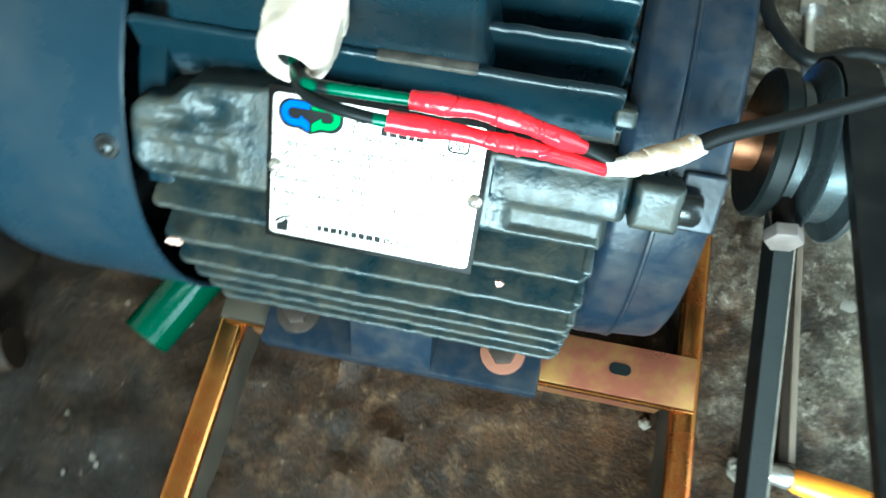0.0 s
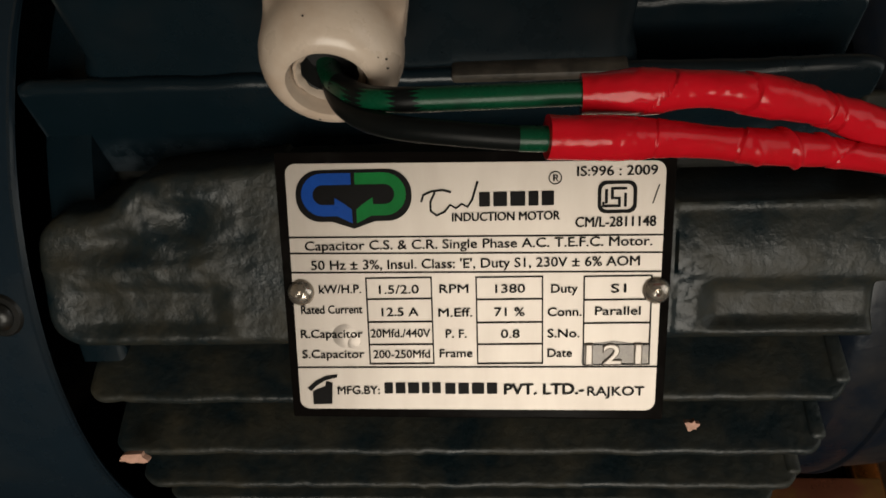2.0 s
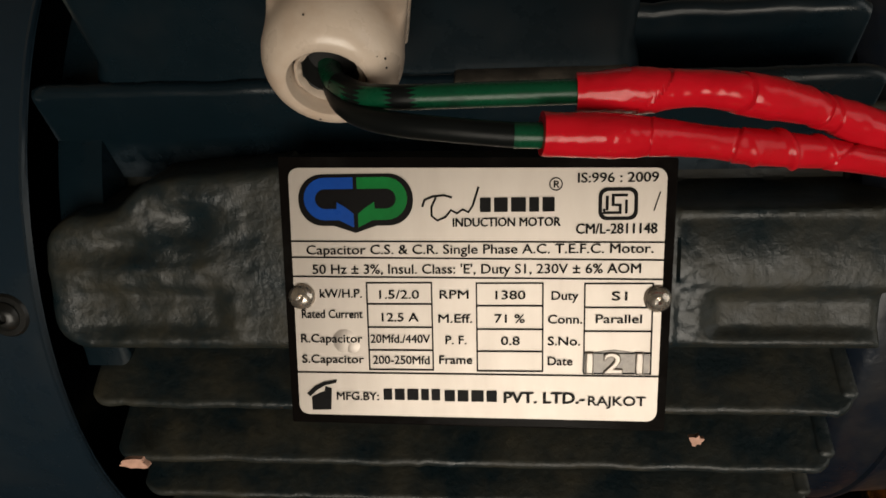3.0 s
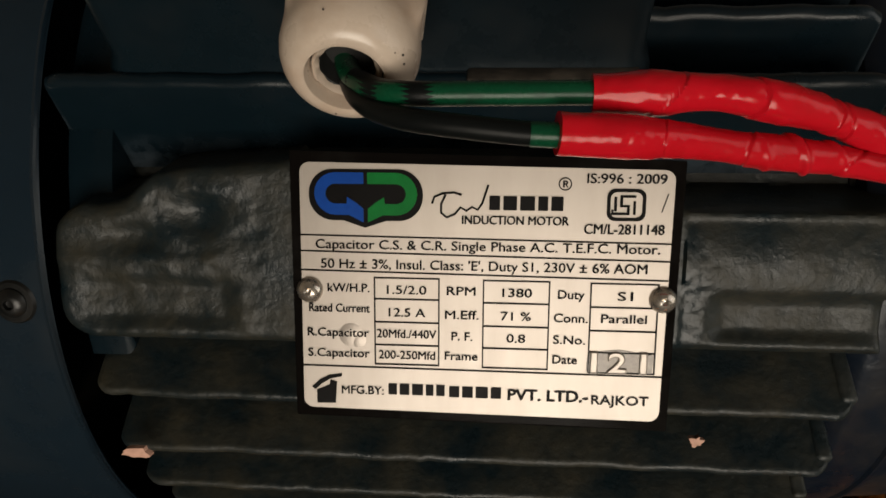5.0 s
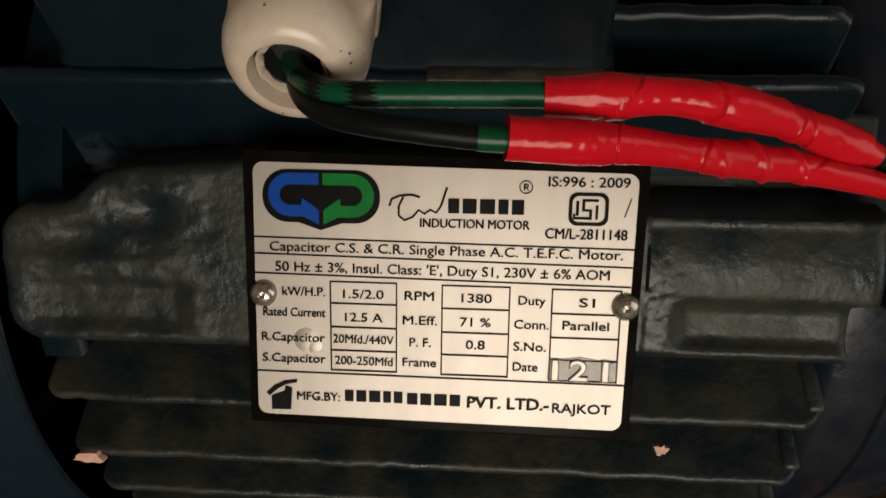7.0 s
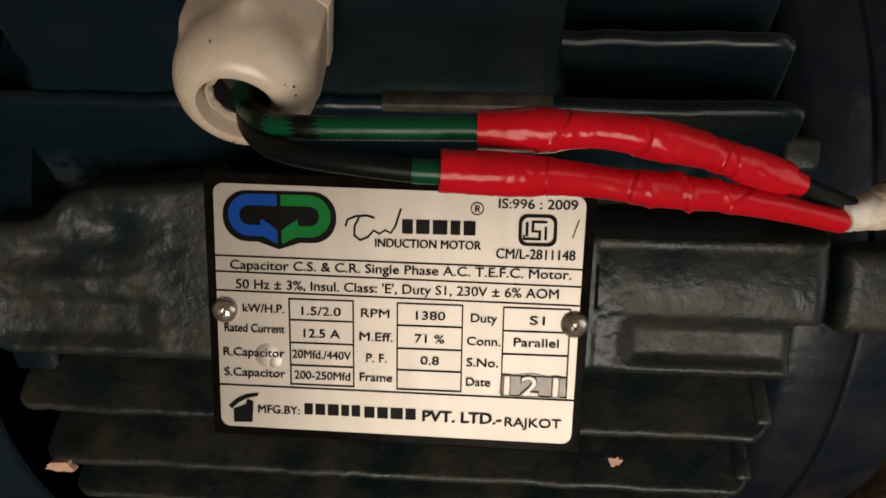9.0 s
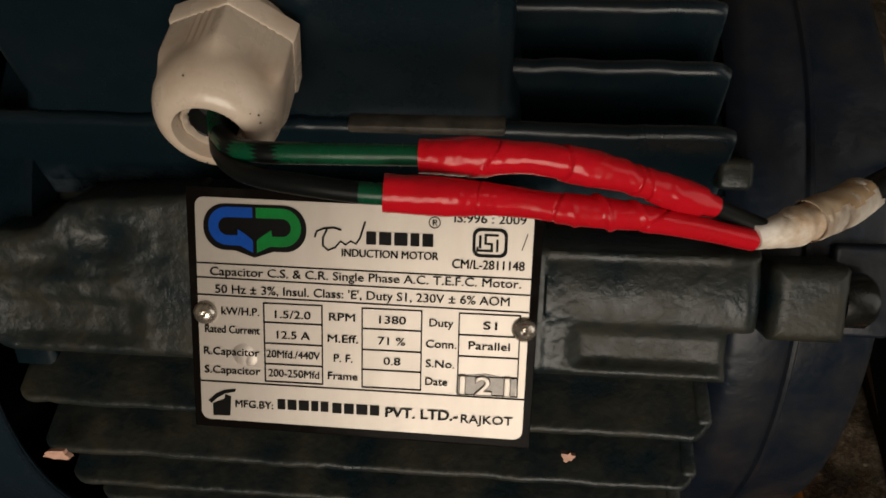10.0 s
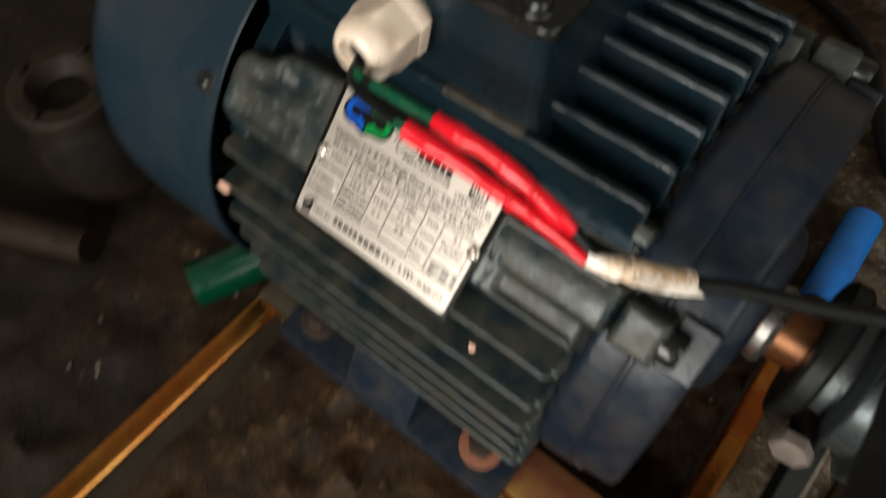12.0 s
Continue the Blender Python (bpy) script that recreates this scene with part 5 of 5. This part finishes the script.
def belt():
    """A V-belt in the sheave's groove; its two runs part on the way to another machine."""
    cx, r = 0.1585, 0.0330
    prof = [(-0.0044, -0.0045), (0.0044, -0.0045), (0.0066, 0.0045), (-0.0066, 0.0045)]
    line = [Vector((cx + 0.0257, -0.60, r + 0.058)), Vector((cx + 0.0055, -0.15, r + 0.013)), Vector((cx, -0.012, r + 0.0005))]
    for a in range(80, -81, -20):
        line.append(Vector((cx, r * math.cos(radians(a)), r * math.sin(radians(a)))))
    line += [Vector((cx, -0.012, -r - 0.0010)), Vector((cx + 0.0060, -0.15, -r - 0.0400)), Vector((cx + 0.0150, -0.3550, -AX + 0.0090))]
    ob = thing("drive_belt", cx, -0.3, -0.1, "black rubber drive belt running off the grey pulley", "belt")
    secs = []
    for i, p in enumerate(line):
        d = (line[min(i + 1, len(line) - 1)] - line[max(i - 1, 0)]).normalized()
        out = Vector((1, 0, 0)).cross(d)
        secs.append((p, out))
    def run(name, sub, shape, mat, label=""):
        bm = bmesh.new()
        rings = [[bm.verts.new(p + Vector((u, 0, 0)) + out * v) for u, v in shape] for p, out in sub]
        for a, b in zip(rings, rings[1:]):
            for k in range(4):
                bm.faces.new((a[k], a[(k + 1) % 4], b[(k + 1) % 4], b[k]))
        bm.faces.new(rings[0])
        bm.faces.new(rings[-1])
        return part(name, bm, mat, ob, label, smooth=False)
    run("upper_strand", secs[:3], prof, M_CABLE)
    run("bend", secs[2:-2], prof, M_CABLE)
    run("lower_strand", secs[-3:], prof, M_CABLE)
    # thin strip on the inner face, greyer than the flanks
    run("inner_face", secs[-3:], [(-0.0042, -0.0048), (0.0040, -0.0048), (0.0040, -0.0044), (-0.0042, -0.0044)], M_BELTFACE, "greyish inner face")
    run("frayed_edge", secs[-3:], [(0.0041, -0.0050), (0.0047, -0.0050), (0.0047, -0.0040), (0.0041, -0.0040)], M_STONE, "pale frayed cord along the edge")


def loose_cable():
    pts = [(-0.02, 0.39, -AX + 0.0052), (0.0456, 0.360, -AX + 0.0052), (0.0762, 0.342, -AX + 0.0052), (0.0996, 0.317, -AX + 0.0052), (0.1305, 0.256, -AX + 0.0052), (0.170, 0.205, -AX + 0.0052), (0.1834, 0.1724, -AX + 0.0052), (0.2037, 0.1455, -AX + 0.0110), (0.2315, 0.1585, -AX + 0.0060), (0.2545, 0.160, -AX + 0.0052), (0.360, 0.155, -AX + 0.0052)]
    lone("loose_cable", tube(pts, 0.0048, 10, 18), M_CABLE, "loose black cable lying on the floor", "cable")
    ob = thing("steel_rod", 0.205, 0.17, -AX, "short steel rod with a pale round nut lying on the floor", "rod")
    part("rod", lathe([(0, 0), (0, 0.0036), (0.075, 0.0036), (0.075, 0)], 20, along((0.2050, 0.128, -AX + 0.0045), (0.01, 1, 0))), M_STEEL, ob)
    part("nut", prism(ngon(6, 0.0085, 15), 0.058, 0.066, up_frame((0.2050, 0.128, -AX + 0.0080), (0.01, 1, 0)), 0.001, 2), M_STEEL, ob)


def old_machine():
    """The dark cast parts that stand on the floor past the fan cowl."""
    ob = thing("old_casting", -0.275, -0.072, -AX, "dark oily cast-iron machine casting with a round flanged mouth", "machine part")
    m = along((-0.275, -0.072, -AX + 0.0), (0.04, -0.06, 1.0))
    part("body", lathe([(0, 0), (0, 0.040), (0.010, 0.041), (0.040, 0.037), (0.055, 0.028), (0.066, 0.026), (0.066, 0)], 56, m), M_OLDIRON, ob)
    part("flange", lathe([(0.0662, 0.014), (0.0662, 0.030), (0.068, 0.032), (0.074, 0.032), (0.076, 0.030), (0.076, 0.021), (0.071, 0.018), (0.0662, 0.014)], 56, m), M_WOOD2, ob, "worn grey round flange")
    for a in (20, 110, 200, 290):
        part("flange_bolt", prism(ngon(6, 0.0036, a), 0.0762, 0.0795, m @ Matrix.Rotation(radians(90), 4, "Y") @ Matrix.Translation((0.0265 * math.cos(radians(a)), 0.0265 * math.sin(radians(a)), 0)), 0.0005, 1), M_OLDIRON, ob)
    bm = block(-0.335, -0.235, 0.000, 0.050, -AX, -AX + 0.03, 0.006, 3)
    lone("iron_block", bm, M_OLDIRON, "rusty iron block lying on the floor", "block")
    pts = [(-0.36, -0.185, -AX + 0.012), (-0.29, -0.160, -AX + 0.012), (-0.218, -0.128, -AX + 0.012)]
    lone("iron_rod", tube(pts, 0.012, 6, 22, lump=0.04), M_ROD, "rough brown rod lying on the floor beside the casting", "rod")


def pipe(name, a, b, r, wall, mat, label, cat):
    a, b = Vector(a), Vector(b)
    l = (b - a).length
    bm = lathe([(0, r), (l, r), (l, r - wall), (0, r - wall)], 40, along(a, b - a), closed=True)
    return lone(name, bm, mat, label, cat)


base_frame()
shaft_hub()
floor_clutter()
belt()
loose_cable()
old_machine()
pipe("green_pipe", (-0.1450, -0.1080, -AX + 0.0162), (-0.069, 0.06, -AX + 0.0162), 0.0140, 0.002, M_GREENPIPE, "short glossy green plastic pipe lying under the fan cowl", "pipe")
sleeve = thing("blue_pipe", 0.1440, 0.1090, -AX, "blue plastic sleeve over a rusty pipe lying on the floor", "pipe")
BP, BD, BL = Vector((0.1448, 0.1105, -AX + 0.0112)), Vector((-0.015, 1.0, 0.0)).normalized(), 0.0735
part("sleeve", lathe([(0, 0.0108), (BL, 0.0108), (BL, 0.0091), (0, 0.0091)], 40, along(BP, BD), closed=True), M_BLUEPIPE, sleeve, "blue plastic sleeve")
part("core", lathe([(-0.004, 0.0089), (BL + 0.004, 0.0089), (BL + 0.004, 0.0060), (-0.004, 0.0060)], 40, along(BP, BD), closed=True), M_SHAFT, sleeve, "rusty steel pipe end")
def stone(x, y, r, seed, label):
    bm = bmesh.new()
    bmesh.ops.create_icosphere(bm, subdivisions=3, radius=r)
    for v in bm.verts:
        n = v.co.normalized()
        v.co *= 1 + 0.30 * noise.noise(n * 1.6 + Vector((seed, 0, 0))) + 0.10 * noise.noise(n * 5 + Vector((0, seed, 0)))
        v.co.z *= 0.7
    bmesh.ops.translate(bm, verts=bm.verts, vec=(x, y, -AX + r * 0.45))
    lone("stone", bm, M_STONE, label, "stone", smooth=False)


stone(0.1788, -0.1110, 0.0062, 3.0, "pale rough stone lying under the belt")
stone(0.1296, -0.0972, 0.0030, 8.0, "small pale chip of stone on the floor")
pebbles()
